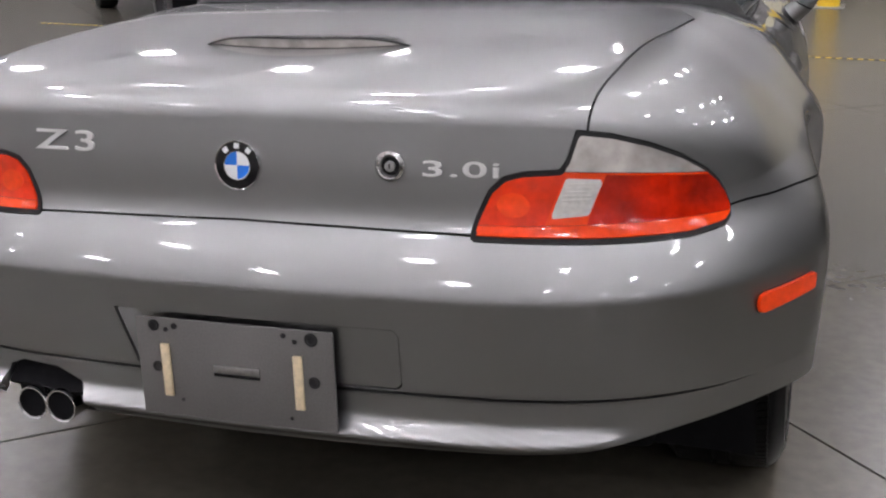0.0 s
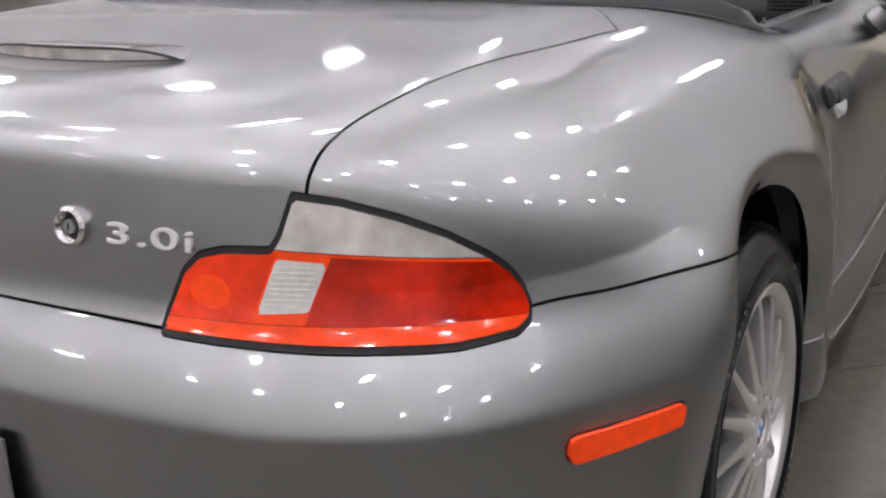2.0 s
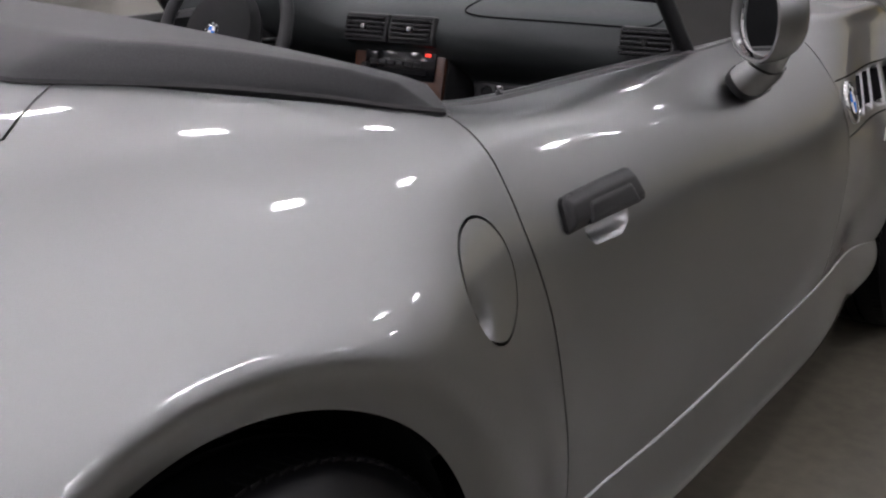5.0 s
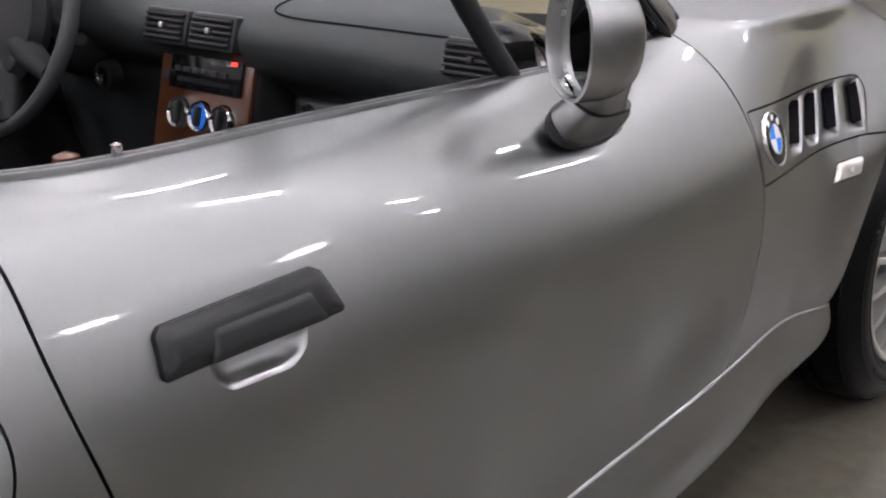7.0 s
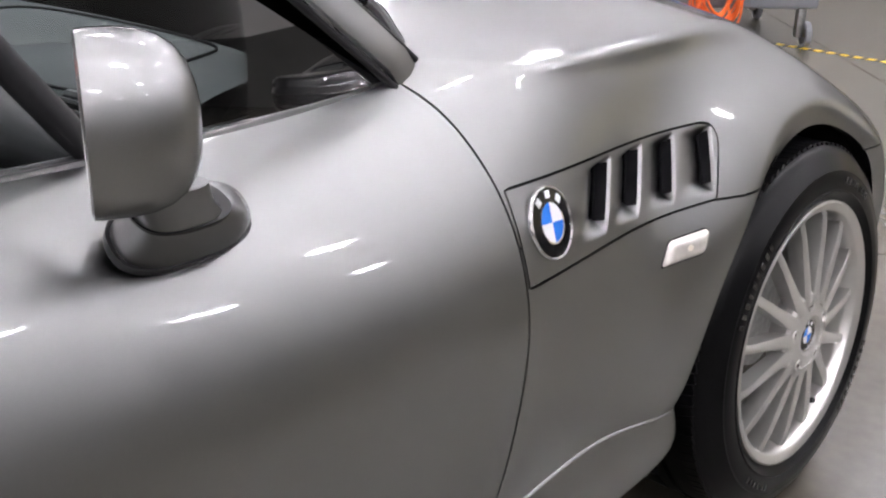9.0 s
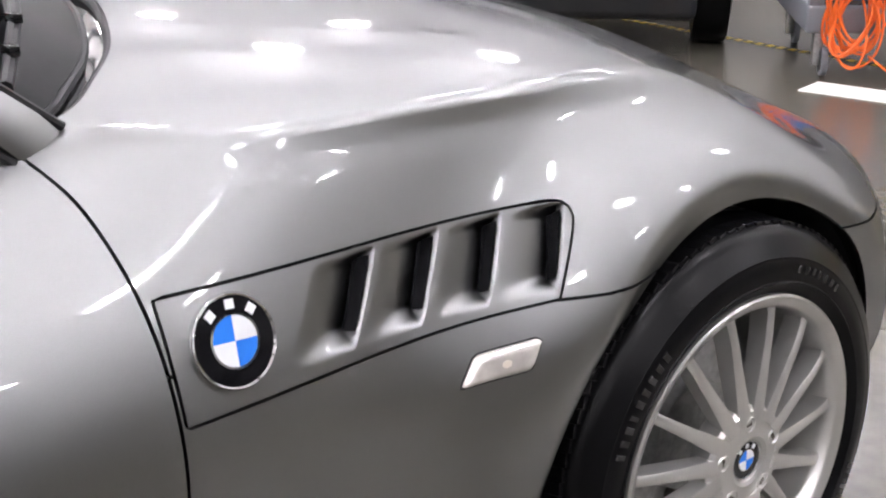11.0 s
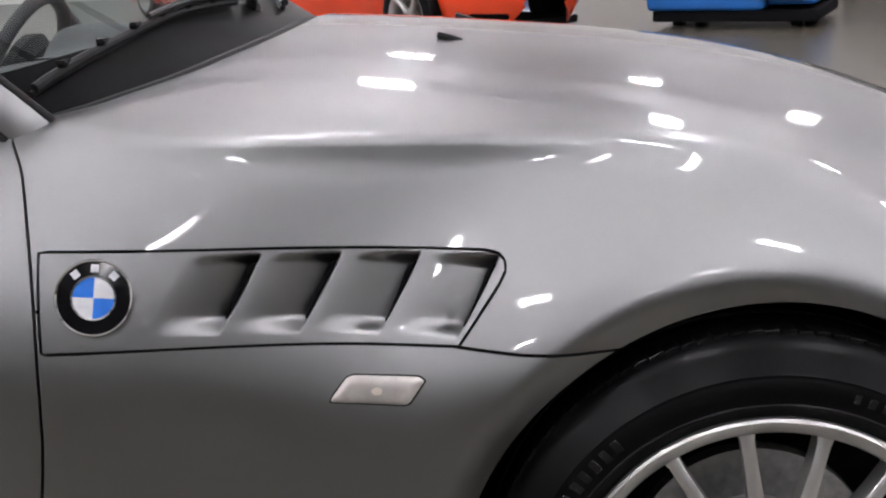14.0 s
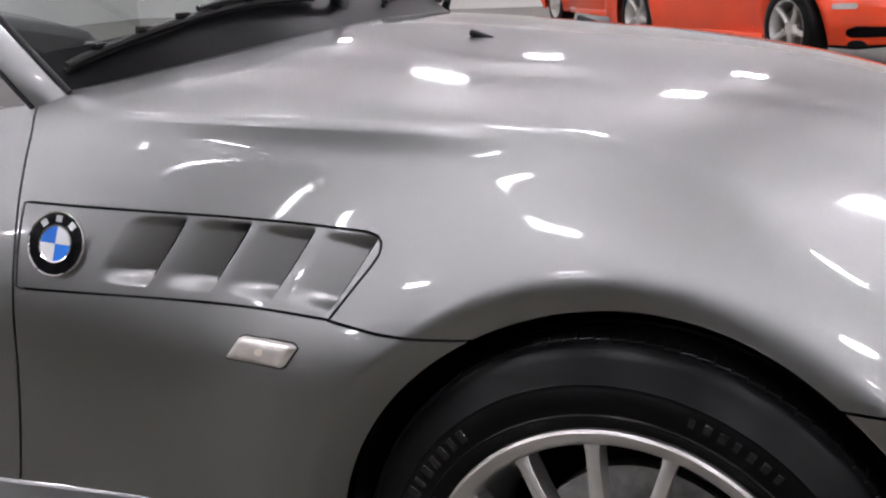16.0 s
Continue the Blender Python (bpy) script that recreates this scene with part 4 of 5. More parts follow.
    if sgn > 0:
        # raised marks that cannot be read on the sidewall
        rng = random.Random(int(y * 10) + 3)
        for a0, count in ((0.35, 9), (2.1, 7), (3.5, 9), (5.2, 6)):
            for k in range(count):
                a, tall = a0 + 0.062 * k, 0.008 if count > 7 else 0.0055
                t = Matrix.Rotation(a, 4, "Z") @ Matrix.Translation((0.2685, 0, h + 0.0018))
                part("raised_mark", box(-tall, tall, -rng.uniform(0.003, 0.006), 0.004, -0.002, 0.0016, 0.0006, 1, m=t), TYRE_GLOSS, w)
        block = tread_block()
        for k in range(110):
            for row in (-1, 1):
                b = new("tread_block", block)
                b.parent = w
                b.matrix_local = Matrix.Rotation(2 * math.pi * (k + 0.25 * row) / 110, 4, "Z") @ Matrix.Translation((0.3225, 0, row * (h - 0.058))) @ Matrix.Rotation(radians(90), 4, "Y") @ Matrix.Rotation(radians(12 * row), 4, "Z")
    return w


def mirror_unit():
    m = new("door_mirror")
    m.parent = car
    tagged(m, "grey door mirror on a short foot")
    head = Matrix.Translation((0.826, 1.15, 0.943)) @ Matrix.Rotation(radians(-30), 4, "Z") @ Matrix.Rotation(radians(4), 4, "Y")
    bm = bmesh.new()
    n = 40

    def ring(s, y, squash=1.0):
        out = []
        for i in range(n):
            a = 2 * math.pi * i / n
            c, d = math.cos(a), math.sin(a)
            e = 2 / 2.3
            px = 0.061 * s * math.copysign(abs(c) ** e, c)
            pz = 0.068 * s * squash * math.copysign(abs(d) ** e, d)
            out.append(bm.verts.new(head @ Vector((px, y, pz))))
        return out
    rings = [ring(0.90, -0.018), ring(0.90, -0.03), ring(0.93, -0.0335), ring(0.99, -0.032), ring(1.0, -0.026), ring(0.995, -0.006), ring(0.965, 0.010), ring(0.90, 0.023), ring(0.79, 0.034), ring(0.63, 0.042), ring(0.43, 0.047), ring(0.2, 0.0495), ring(0.02, 0.05)]
    for a, b in zip(rings, rings[1:]):
        for i in range(n):
            j = (i + 1) % n
            bm.faces.new((a[i], a[j], b[j], b[i]))
    bm.faces.new(rings[-1])
    part("shell", bm, PAINT, m)
    bm = bmesh.new()
    a, b = ring(0.895, -0.0265), ring(0.86, -0.012)
    for i in range(n):
        j = (i + 1) % n
        bm.faces.new((a[i], a[j], b[j], b[i]))
    bm.faces.new(b)
    part("cavity", bm, PAINT, m)
    bm = bmesh.new()
    a, b = ring(0.83, -0.0185), ring(0.83, -0.0135)
    bm.faces.new(a)
    bm.faces.new(b)
    for i in range(n):
        j = (i + 1) % n
        bm.faces.new((a[i], a[j], b[j], b[i]))
    part("mirror_glass", bm, MIRROR, m)

    def foot(levels, seg=32):
        f = bmesh.new()
        rr = []
        for cx, cy, cz, ax, ay, tilt in levels:
            t = Matrix.Translation((cx, cy, cz)) @ Matrix.Rotation(radians(tilt), 4, "Y")
            rr.append([f.verts.new(t @ Vector((ax * math.copysign(abs(math.cos(q)) ** 0.75, math.cos(q)), ay * math.copysign(abs(math.sin(q)) ** 0.75, math.sin(q)), 0))) for q in np.linspace(0, 2 * math.pi, seg, endpoint=False)])
        for a, b in zip(rr, rr[1:]):
            for i in range(seg):
                j = (i + 1) % seg
                f.faces.new((a[i], a[j], b[j], b[i]))
        f.faces.new(rr[0])
        f.faces.new(rr[-1])
        return f
    part("gasket", foot([(0.762, 1.224, 0.824, 0.031, 0.066, 48), (0.770, 1.224, 0.832, 0.033, 0.068, 48)]), RUBBER, m)
    part("foot", foot([(0.770, 1.224, 0.832, 0.031, 0.064, 48), (0.780, 1.222, 0.842, 0.031, 0.062, 46), (0.795, 1.213, 0.853, 0.029, 0.052, 36), (0.806, 1.20, 0.862, 0.026, 0.042, 25)]), PAINT, m)
    part("neck_seam", foot([(0.804, 1.2005, 0.860, 0.0268, 0.043, 26), (0.8075, 1.1985, 0.8635, 0.0268, 0.043, 25)]), RUBBER, m)
    part("neck", foot([(0.806, 1.198, 0.858, 0.024, 0.038, 25), (0.815, 1.185, 0.872, 0.024, 0.034, 12), (0.825, 1.17, 0.89, 0.028, 0.036, 0)]), PAINT, m)


def screen_and_cowl():
    xs = np.linspace(-1, 1, 41)
    edge_y = cowl_y(np.abs(0.655 * xs))
    edge_z = top_z(0.655 * xs, edge_y)
    base = [Vector((0.655 * u, y - 0.034, z - 0.010)) for u, y, z in zip(xs, edge_y, edge_z)]
    top = [Vector((0.58 * u, 1.095 + 0.06 * (1 - u * u), 1.262 + 0.02 * (1 - u * u))) for u in xs]
    v = []
    for s in np.linspace(0, 1, 9):
        v += [a.lerp(b, s) + Vector((0, 0.02 * math.sin(math.pi * s), 0.02 * math.sin(math.pi * s))) for a, b in zip(base, top)]
    ws = new("windscreen")
    ws.parent = car
    pane = mesh_part("pane", v, [tuple(q) for q in grid_faces(9, 41)], GLASS, ws)
    pane.visible_shadow = False
    low_band = [v[i + 41 * j] for j in (0, 1) for i in range(41)]
    low_band = [p + Vector((0, 0.002, 0.004)) for p in low_band]
    mesh_part("black_border", low_band, [tuple(q) for q in grid_faces(2, 41)], COWL, ws)
    part("top_rail", tube([p + Vector((0, -0.01, 0.008)) for p in top], 0.018, 10), PAINT, ws)
    part("lower_seal", tube([p + Vector((0, 0.004, 0.002)) for p in base], 0.005, 8), RUBBER, ws)
    for s in (1, -1):
        bm = bmesh.new()
        rings = []
        lo, li = Vector((0.681, 1.580, 0.884)), Vector((0.664, 1.624, 0.898))
        ho, hi = Vector((0.605, 1.075, 1.268)), Vector((0.588, 1.115, 1.286))
        for q in np.linspace(-0.03, 1, 16):
            swell = Vector((0.012, 0.006, 0.008)) * math.sin(math.pi * max(q, 0))
            o, i = lo.lerp(ho, q) + swell, li.lerp(hi, q) + swell
            n = (ho - lo).cross(li - lo).normalized()
            n = n if n.x > 0 else -n
            if q < 0:
                o, i = o + Vector((-0.012, 0.004, -0.014)), i + Vector((-0.012, 0.004, -0.014))
            ring = [o - n * 0.004, o + n * 0.001, o.lerp(i, 0.12) + n * 0.0032, o.lerp(i, 0.5) + n * 0.0055, o.lerp(i, 0.88) + n * 0.0032, i + n * 0.001, i - n * 0.004, o.lerp(i, 0.5) - n * 0.02]
            rings.append([bm.verts.new((s * p.x, p.y, p.z)) for p in ring])
        for a, b in zip(rings, rings[1:]):
            for i in range(8):
                j = (i + 1) % 8
                bm.faces.new((a[i], a[j], b[j], b[i]))
        bm.faces.new(rings[0])
        bm.faces.new(rings[-1])
        part("pillar", bm, PAINT, ws)
        for a, b in ((lo, ho), (li, hi)):
            off = Vector((-0.006, -0.004, -0.007)) if a is lo else Vector((-0.007, 0.003, 0.0))
            part("pillar_seal", tube([(s * p.x, p.y, p.z) for p in (a.lerp(b, q) + off + Vector((0.012, 0.006, 0.008)) * math.sin(math.pi * q) for q in np.linspace(0, 1, 14))], 0.0045, 8), RUBBER, ws)
        # fixed front quarter light and its post
        ql = new("quarter_light")
        ql.parent = car
        post0, post1 = Vector((s * 0.655, 1.243, 0.845)), Vector((s * 0.612, 1.02, 1.245))
        part("post", tube([post0.lerp(post1, q) + Vector((0, -0.03 * math.sin(math.pi * q), 0)) for q in np.linspace(0, 1, 8)], 0.0145, 10), RUBBER, ql)
        v = []
        for q in np.linspace(0, 1, 8):
            a = post0.lerp(post1, q) + Vector((0, -0.03 * math.sin(math.pi * q), 0))
            b = Vector((s * (0.666 - 0.068 * q), 1.592 - 0.597 * q, 0.868 + 0.395 * q))
            v += [a.lerp(b, k) for k in np.linspace(0, 1, 6)]
        pane = mesh_part("pane", v, [tuple(t) for t in grid_faces(8, 6)], GLASS, ql)
        pane.visible_shadow = False
    xs_seal = np.linspace(-0.672, 0.672, 81)
    ys_seal = cowl_y(np.abs(xs_seal))
    part("hood_seal", tube(np.c_[xs_seal, ys_seal - 0.003, top_z(xs_seal, ys_seal) - 0.0075].tolist(), 0.0062, 8), RUBBER, car)
    # cowl panel between bonnet and screen
    rows = [[], [], [], []]
    for u, p, y, z in zip(xs, base, edge_y, edge_z):
        rows[0].append((p.x, y + 0.012, z - 0.006))
        rows[1].append((p.x, y - 0.006, z - 0.013))
        rows[2].append((p.x, p.y + 0.012, p.z - 0.008))
        rows[3].append((p.x, p.y - 0.004, p.z + 0.001))
    mesh_part("cowl_panel", sum(rows[::-1], []), [tuple(q) for q in grid_faces(4, 41)], PAINT, car)
    for x0, x1 in ((0.13, 0.625), (-0.48, 0.02)):
        wiper = new("wiper")
        wiper.parent = car
        pts, outs = [], []
        for q in np.linspace(0, 1, 24):
            i = ((x0 + (x1 - x0) * q) / 0.655 + 1) * 20
            j = min(int(i), 39)
            b, t = base[j].lerp(base[j + 1], i - j), top[j].lerp(top[j + 1], i - j)
            up = (t - b).normalized()
            out = Vector((1, 0, 0)).cross(up).normalized()
            out = out if out.z > 0 else -out
            pts.append(b + up * (0.035 + 0.055 * math.sin(math.pi * min(1.0, 0.12 + 0.88 * q)) ** 0.8) + out * 0.02)
            outs.append(out)
        part("rubber", tube([p - o * 0.008 for p, o in zip(pts[4:], outs[4:])], 0.005, 6), RUBBER, wiper)
        part("blade", tube([p + o * 0.002 for p, o in zip(pts[3:], outs[3:])], 0.0065, 8), BLACKTRIM, wiper)
        part("arm", tube([pts[0] - outs[0] * 0.02] + [p + o * 0.016 for p, o in zip(pts[1:15], outs[1:15])], [0.011] + [0.0085 - 0.0003 * k for k in range(14)], 8), BLACKTRIM, wiper)
        part("pivot", lathe([(0.014, -0.03), (0.014, 0.006), (0.009, 0.013), (0.0, 0.014)], 20, m=Matrix.Translation(pts[0] - outs[0] * 0.012)), BLACKTRIM, wiper)
        for k in (6, 9, 12, 15, 18, 21):
            part("link", box(-0.014, 0.014, -0.005, 0.005, 0.001, 0.011, 0.002, m=Matrix.Translation(pts[k] + outs[k] * 0.003)), BLACKGLOSS, wiper)
    for s in (1, -1):
        p, n = on_top(0.249, 2.077)
        p.x *= s
        bm = box(-0.009, 0.009, -0.022, 0.016, -0.002, 0.009, 0.004, 2)
        for vtx in bm.verts:
            if vtx.co.y > 0.01:
                vtx.co.z *= 0.4
                vtx.co.x *= 0.5
        bm.transform(Matrix.Translation(p) @ Matrix.Rotation(radians(-9), 4, "X"))
        part("washer_nozzle", bm, BLACKTRIM, car)


def cabin():
    # door tops, inner panels and the tub
    for s in (1, -1):
        ys = np.linspace(0.475, 1.55, 40)
        belt = ((0.668, -0.001), (0.6665, 0.0045), (0.663, 0.0065), (0.659, 0.0045), (0.6565, 0.001), (0.654, 0.0045), (0.650, 0.0062), (0.642, 0.005), (0.636, -0.008), (0.622, -0.34))
        rows = [[] for _ in belt]
        for y, z in zip(ys, top_z(np.full(40, 0.672), ys)):
            for r, (x, dz) in zip(rows, belt):
                r.append((s * (x - 0.004 * (y > 1.4)), y, z + dz))
        mesh_part("window_seal", sum(rows[:9], []), [tuple(q) for q in grid_faces(9, 40)], SEALGLOSS, car)
        mesh_part("door_card", rows[8] + rows[9], [tuple(q) for q in grid_faces(2, 40)], DARK, car)
        p = Vector((s * 0.655, 0.645, on_top(0.66, 0.645)[0].z - 0.004))
        knob = new("lock_knob")
        knob.parent = car
        knob.matrix_local = Matrix.Translation(p)
        part("pin", lathe([(0.004, -0.01), (0.004, 0.006), (0.0055, 0.008), (0.0055, 0.018), (0.0, 0.0205)], 16), CHROME, knob)
        part("collar", lathe([(0.0045, 0.0), (0.0085, 0.0), (0.0075, 0.004), (0.0045, 0.005)], 16), BLACKTRIM, knob)
    part("tub", box(-0.63, 0.63, 0.1, 1.9, 0.27, 0.30), DARK, car)
    part("bulkhead", box(-0.63, 0.63, 0.08, 0.14, 0.30, 0.92, 0.02), DARK, car)
    # dashboard, drawn out across the car
    prof = [(1.575, 0.875), (1.55, 0.905), (1.48, 0.925), (1.40, 0.928), (1.31, 0.915), (1.262, 0.895), (1.243, 0.868), (1.25, 0.835), (1.285, 0.80), (1.33, 0.775), (1.36, 0.73), (1.38, 0.62), (1.42, 0.50)]
    sp = [spline([(i, q[k]) for i, q in enumerate(prof)]) for k in (0, 1)]
    us = np.linspace(0, len(prof) - 1, 60)
    v = []
    for x in np.linspace(-0.64, 0.64, 41):
        hood = math.exp(-((x + 0.40) / 0.17) ** 4)
        bend = -0.06 * (x / 0.64) ** 2
        for q in us:
            y, z = float(sp[0](q)), float(sp[1](q))
            top = math.exp(-((q - 4.5) / 1.6) ** 2)
            y -= 0.1 * (x / 0.64) ** 2 * math.exp(-(q / 1.5) ** 2)
            v.append((x, y - bend * math.exp(-((q - 5.5) / 2.5) ** 2) - 0.03 * hood * top, z + 0.05 * hood * top - 0.02 * (x / 0.64) ** 4))
    mesh_part("dashboard", v, [tuple(q) for q in grid_faces(41, 60)], DASH, car)
    # lid of the passenger's air bag, let in with a dark joint
    def on_dash(x, q):
        return Vector((x, float(sp[0](q)) + 0.06 * (x / 0.64) ** 2 * math.exp(-((q - 5.5) / 2.5) ** 2), float(sp[1](q)) - 0.02 * (x / 0.64) ** 4 + 0.0012))
    loop = [on_dash(0.345 + 0.205 * math.copysign(abs(math.cos(a)) ** 0.4, math.cos(a)), 3.55 + 1.3 * math.copysign(abs(math.sin(a)) ** 0.4, math.sin(a))) for a in np.linspace(0, 2 * math.pi, 60, endpoint=False)]
    part("air_bag_joint", tube(loop, 0.0018, 6, closed=True), INNER, car)
    vents = [(-0.075, 0.0), (0.045, 0.0), (0.545, -0.044)]
    for x, back in vents:
        vent = new("air_vent")
        vent.parent = car
        vent.matrix_local = Matrix.Translation((x, 1.244 - back, 0.868)) @ Matrix.Rotation(radians(-18), 4, "X")
        part("surround", box(-0.057, 0.057, -0.006, 0.05, -0.030, 0.030, 0.006), BLACKTRIM, vent)
        part("well", box(-0.05, 0.05, -0.0072, 0.0, -0.024, 0.024, 0.001), INNER, vent)
        for k in range(5):
            part("slat", box(-0.05, 0.05, -0.012, -0.004, -0.021 + 0.0095 * k, -0.017 + 0.0095 * k, 0.001), BLACKTRIM, vent)
        part("slider", box(-0.005, 0.005, -0.017, -0.006, -0.005, 0.005, 0.002), STEEL if x < 0.3 else BLACKTRIM, vent)
    # console with wood trim, radio and heater knobs
    con = new("centre_console")
    con.parent = car
    con.matrix_local = Matrix.Translation((-0.01, 1.262, 0.762)) @ Matrix.Rotation(radians(-14), 4, "X")
    tagged(con, "wood-trimmed console with radio and chrome-ringed knobs")
    part("body", box(-0.125, 0.125, 0.0, 0.16, -0.24, 0.085, 0.012), DARK, con)
    part("wood_trim", box(-0.12, 0.12, -0.008, 0.004, -0.11, 0.078, 0.008), WOOD, con)
    part("radio", box(-0.084, 0.100, -0.015, -0.006, 0.000, 0.062, 0.003), BLACKGLOSS, con)
    for k in range(6):
        part("button", box(-0.068 + 0.023 * k, -0.05 + 0.023 * k, -0.0185, -0.014, 0.028, 0.037, 0.001), BLACKTRIM, con)
    part("tape_slot", box(-0.06, 0.08, -0.0165, -0.0148, 0.012, 0.020, 0.0005), INNER, con)
    part("volume_knob", lathe([(0.009, 0.0), (0.009, 0.012), (0.0, 0.013)], 20, m=Matrix.Translation((-0.076, -0.015, 0.020)) @ Matrix.Rotation(radians(90), 4, "X")), BLACKTRIM, con)
    part("display", box(0.074, 0.088, -0.0165, -0.0148, 0.050, 0.056, 0.0005), lamp_mat("red_display", (1.0, 0.05, 0.03), 1.2), con)
    for k, x in enumerate((-0.042, 0.014, 0.070)):
        t = Matrix.Translation((x, -0.008, -0.040)) @ Matrix.Rotation(radians(90), 4, "X")
        knob = new("heater_knob")
        knob.parent = con
        knob.matrix_local = t
        part("dial", lathe([(0.0, 0.012), (0.0185, 0.012), (0.0195, 0.0)], 32), BLUE if k == 1 else BLACKTRIM, knob)
        part("ring", lathe([(0.0205, 0.0), (0.0205, 0.014), (0.024, 0.018), (0.0272, 0.013), (0.0275, 0.0)], 40, closed=True), CHROME, knob)
        part("grip", box(-0.0035, 0.0035, -0.017, 0.017, 0.01, 0.024, 0.002), BLACKTRIM, knob)
    part("tunnel", box(-0.11, 0.11, 0.2, 1.3, 0.3, 0.52, 0.03), DARK, car)
    gear = new("gear_lever")
    gear.parent = car
    part("boot", lathe([(0.06, 0.52), (0.045, 0.55), (0.018, 0.60), (0.008, 0.615)], 28, m=Matrix.Translation((0.0, 1.0, 0))), VINYL, gear)
    part("stick", tube([(0, 1.0, 0.58), (0, 0.985, 0.67)], 0.006, 10), STEEL, gear)
    part("knob", lathe([(0.0, 0.665), (0.016, 0.668), (0.023, 0.69), (0.02, 0.712), (0.0, 0.72)], 24, m=Matrix.Translation((0, 0.984, 0))), WOOD, gear, "polished wood knob")
    part("collar", lathe([(0.008, 0.655), (0.014, 0.66), (0.015, 0.668), (0.008, 0.672)], 24, m=Matrix.Translation((0, 0.984, 0))), CHROME, gear)
    glove = new("glove_box")
    glove.parent = car
    part("lid", box(0.2, 0.56, 1.335, 1.375, 0.63, 0.745, 0.01), DASH, glove)
    bm = box(0.135, 0.31, 1.322, 1.34, 0.722, 0.762, 0.009, 3)
    part("latch", bm, GREYTRIM, glove, "grey latch plate with a round lock")
    part("lock", lathe([(0.0, 0.002), (0.009, 0.002), (0.012, 0.006), (0.014, 0.0)], 24, m=Matrix.Translation((0.172, 1.322, 0.742)) @ Matrix.Rotation(radians(90), 4, "X")), BLACKTRIM, glove)
    # steering wheel
    sw = new("steering_wheel")
    sw.parent = car
    sw.matrix_local = Matrix.Translation((-0.395, 1.135, 0.845)) @ Matrix.Rotation(radians(66), 4, "X")
    tagged(sw, "black leather steering wheel with four spokes")
    part("rim", tube([(0.185 * math.cos(a), 0.185 * math.sin(a), 0) for a in np.linspace(0, 2 * math.pi, 60, endpoint=False)], 0.0145, 12, closed=True), VINYL, sw)
    part("air_bag_pad", lathe([(0.0, 0.032), (0.06, 0.029), (0.098, 0.017), (0.108, -0.005), (0.09, -0.03), (0.0, -0.04)], 40), DARK, sw)
    for a in (-20, 200, -60, 240):
        d = Vector((math.cos(radians(a)), math.sin(radians(a)), 0))
        part("spoke", tube([d * 0.06, d * 0.12 + Vector((0, 0, 0.0)), d * 0.178], [0.030, 0.024, 0.018], 10), DARK, sw)
    cap = emblem("wheel_emblem", Matrix(), 0.02, "small round blue and white badge")
    cap.parent = sw
    cap.matrix_local = Matrix.Translation((0, 0.0, 0.03))
    part("column", tube([(-0.395, 1.16, 0.835), (-0.395, 1.33, 0.77)], 0.045, 20), DARK, car)
    for sx in (-1, 1):
        part("stalk", tube([(-0.395, 1.2, 0.82), (-0.395 + sx * 0.12, 1.19, 0.835), (-0.395 + sx * 0.15, 1.185, 0.838)], [0.008, 0.007, 0.011], 10), BLACKTRIM, car)
    ig = new("ignition_lock")
    ig.parent = car
    ig.matrix_local = Matrix.Translation((-0.302, 1.262, 0.757)) @ Matrix.Rotation(radians(90), 4, "X")
    part("barrel", lathe([(0.0, 0.012), (0.008, 0.012), (0.0085, 0.015), (0.014, 0.014), (0.016, 0.0)], 24), CHROME, ig)
    part("bezel", lathe([(0.016, 0.0), (0.018, 0.008), (0.026, 0.004), (0.027, -0.02)], 24), BLACKTRIM, ig)
    # seats
    for sx in (0.34, -0.36):
        seat = new("car_seat")
        seat.parent = car
        tagged(seat, "black leather bucket seat")
        part("cushion", box(sx - 0.24, sx + 0.24, 0.42, 0.92, 0.33, 0.47, 0.05, 4), VINYL, seat)
        bm = box(sx - 0.23, sx + 0.23, 0.22, 0.34, 0.45, 0.93, 0.05, 4)
        bm.transform(Matrix.Translation((sx, 0.3, 0.45)) @ Matrix.Rotation(radians(8), 4, "X") @ Matrix.Translation((-sx, -0.3, -0.45)))
        part("backrest", bm, VINYL, seat)
        for d in (-0.2, 0.2):
            bm = box(sx + d - 0.04, sx + d + 0.04, 0.30, 0.38, 0.45, 0.82, 0.035, 3)
            part("bolster", bm, VINYL, seat)
    # folded hood under its cover
    top = new("soft_top_cover")
    top.parent = car
    tagged(top, "black vinyl boot over the folded soft top")
    nx, ny = 61, 30
    # s runs from the rear edge to the front lip
    u, s = [q.ravel() for q in np.meshgrid(np.linspace(-1, 1, nx), np.linspace(0, 1, ny), indexing="ij")]
    a = np.abs(u)
    y_rear = 0.02 + 0.44 * np.clip((a - 0.72) / 0.28, 0, None) ** 1.5
    y_front = 0.480 - 0.15 * (1 - a**3)
    y = y_rear + (y_front - y_rear) * s
    shape = np.minimum(1.0, s / 0.22) ** 0.6 * (1 - 0.75 * np.clip((s - 0.9) / 0.1, 0, 1) ** 3) * (1 - np.clip((a - 0.95) / 0.05, 0, 1) ** 2.2)
    v = np.c_[0.70 * u, y, top_z(np.minimum(0.70 * a, 0.69), y) - 0.004 + (0.058 - 0.022 * a) * shape].tolist()
    mesh_part("cover", v, [tuple(q) for q in grid_faces(nx, ny)], VINYL, top)
    front = [Vector(v[i * ny + ny - 1]) for i in range(nx)]
    mesh_part("front_wall", front + [p - Vector((0, 0, 0.12)) for p in front], [tuple(q) for q in grid_faces(2, nx)], VINYL, top)
    part("edge_bead", tube([Vector(v[i * ny]) + Vector((0, 0, 0.004)) for i in range(nx)], 0.005, 6), RUBBER, top)


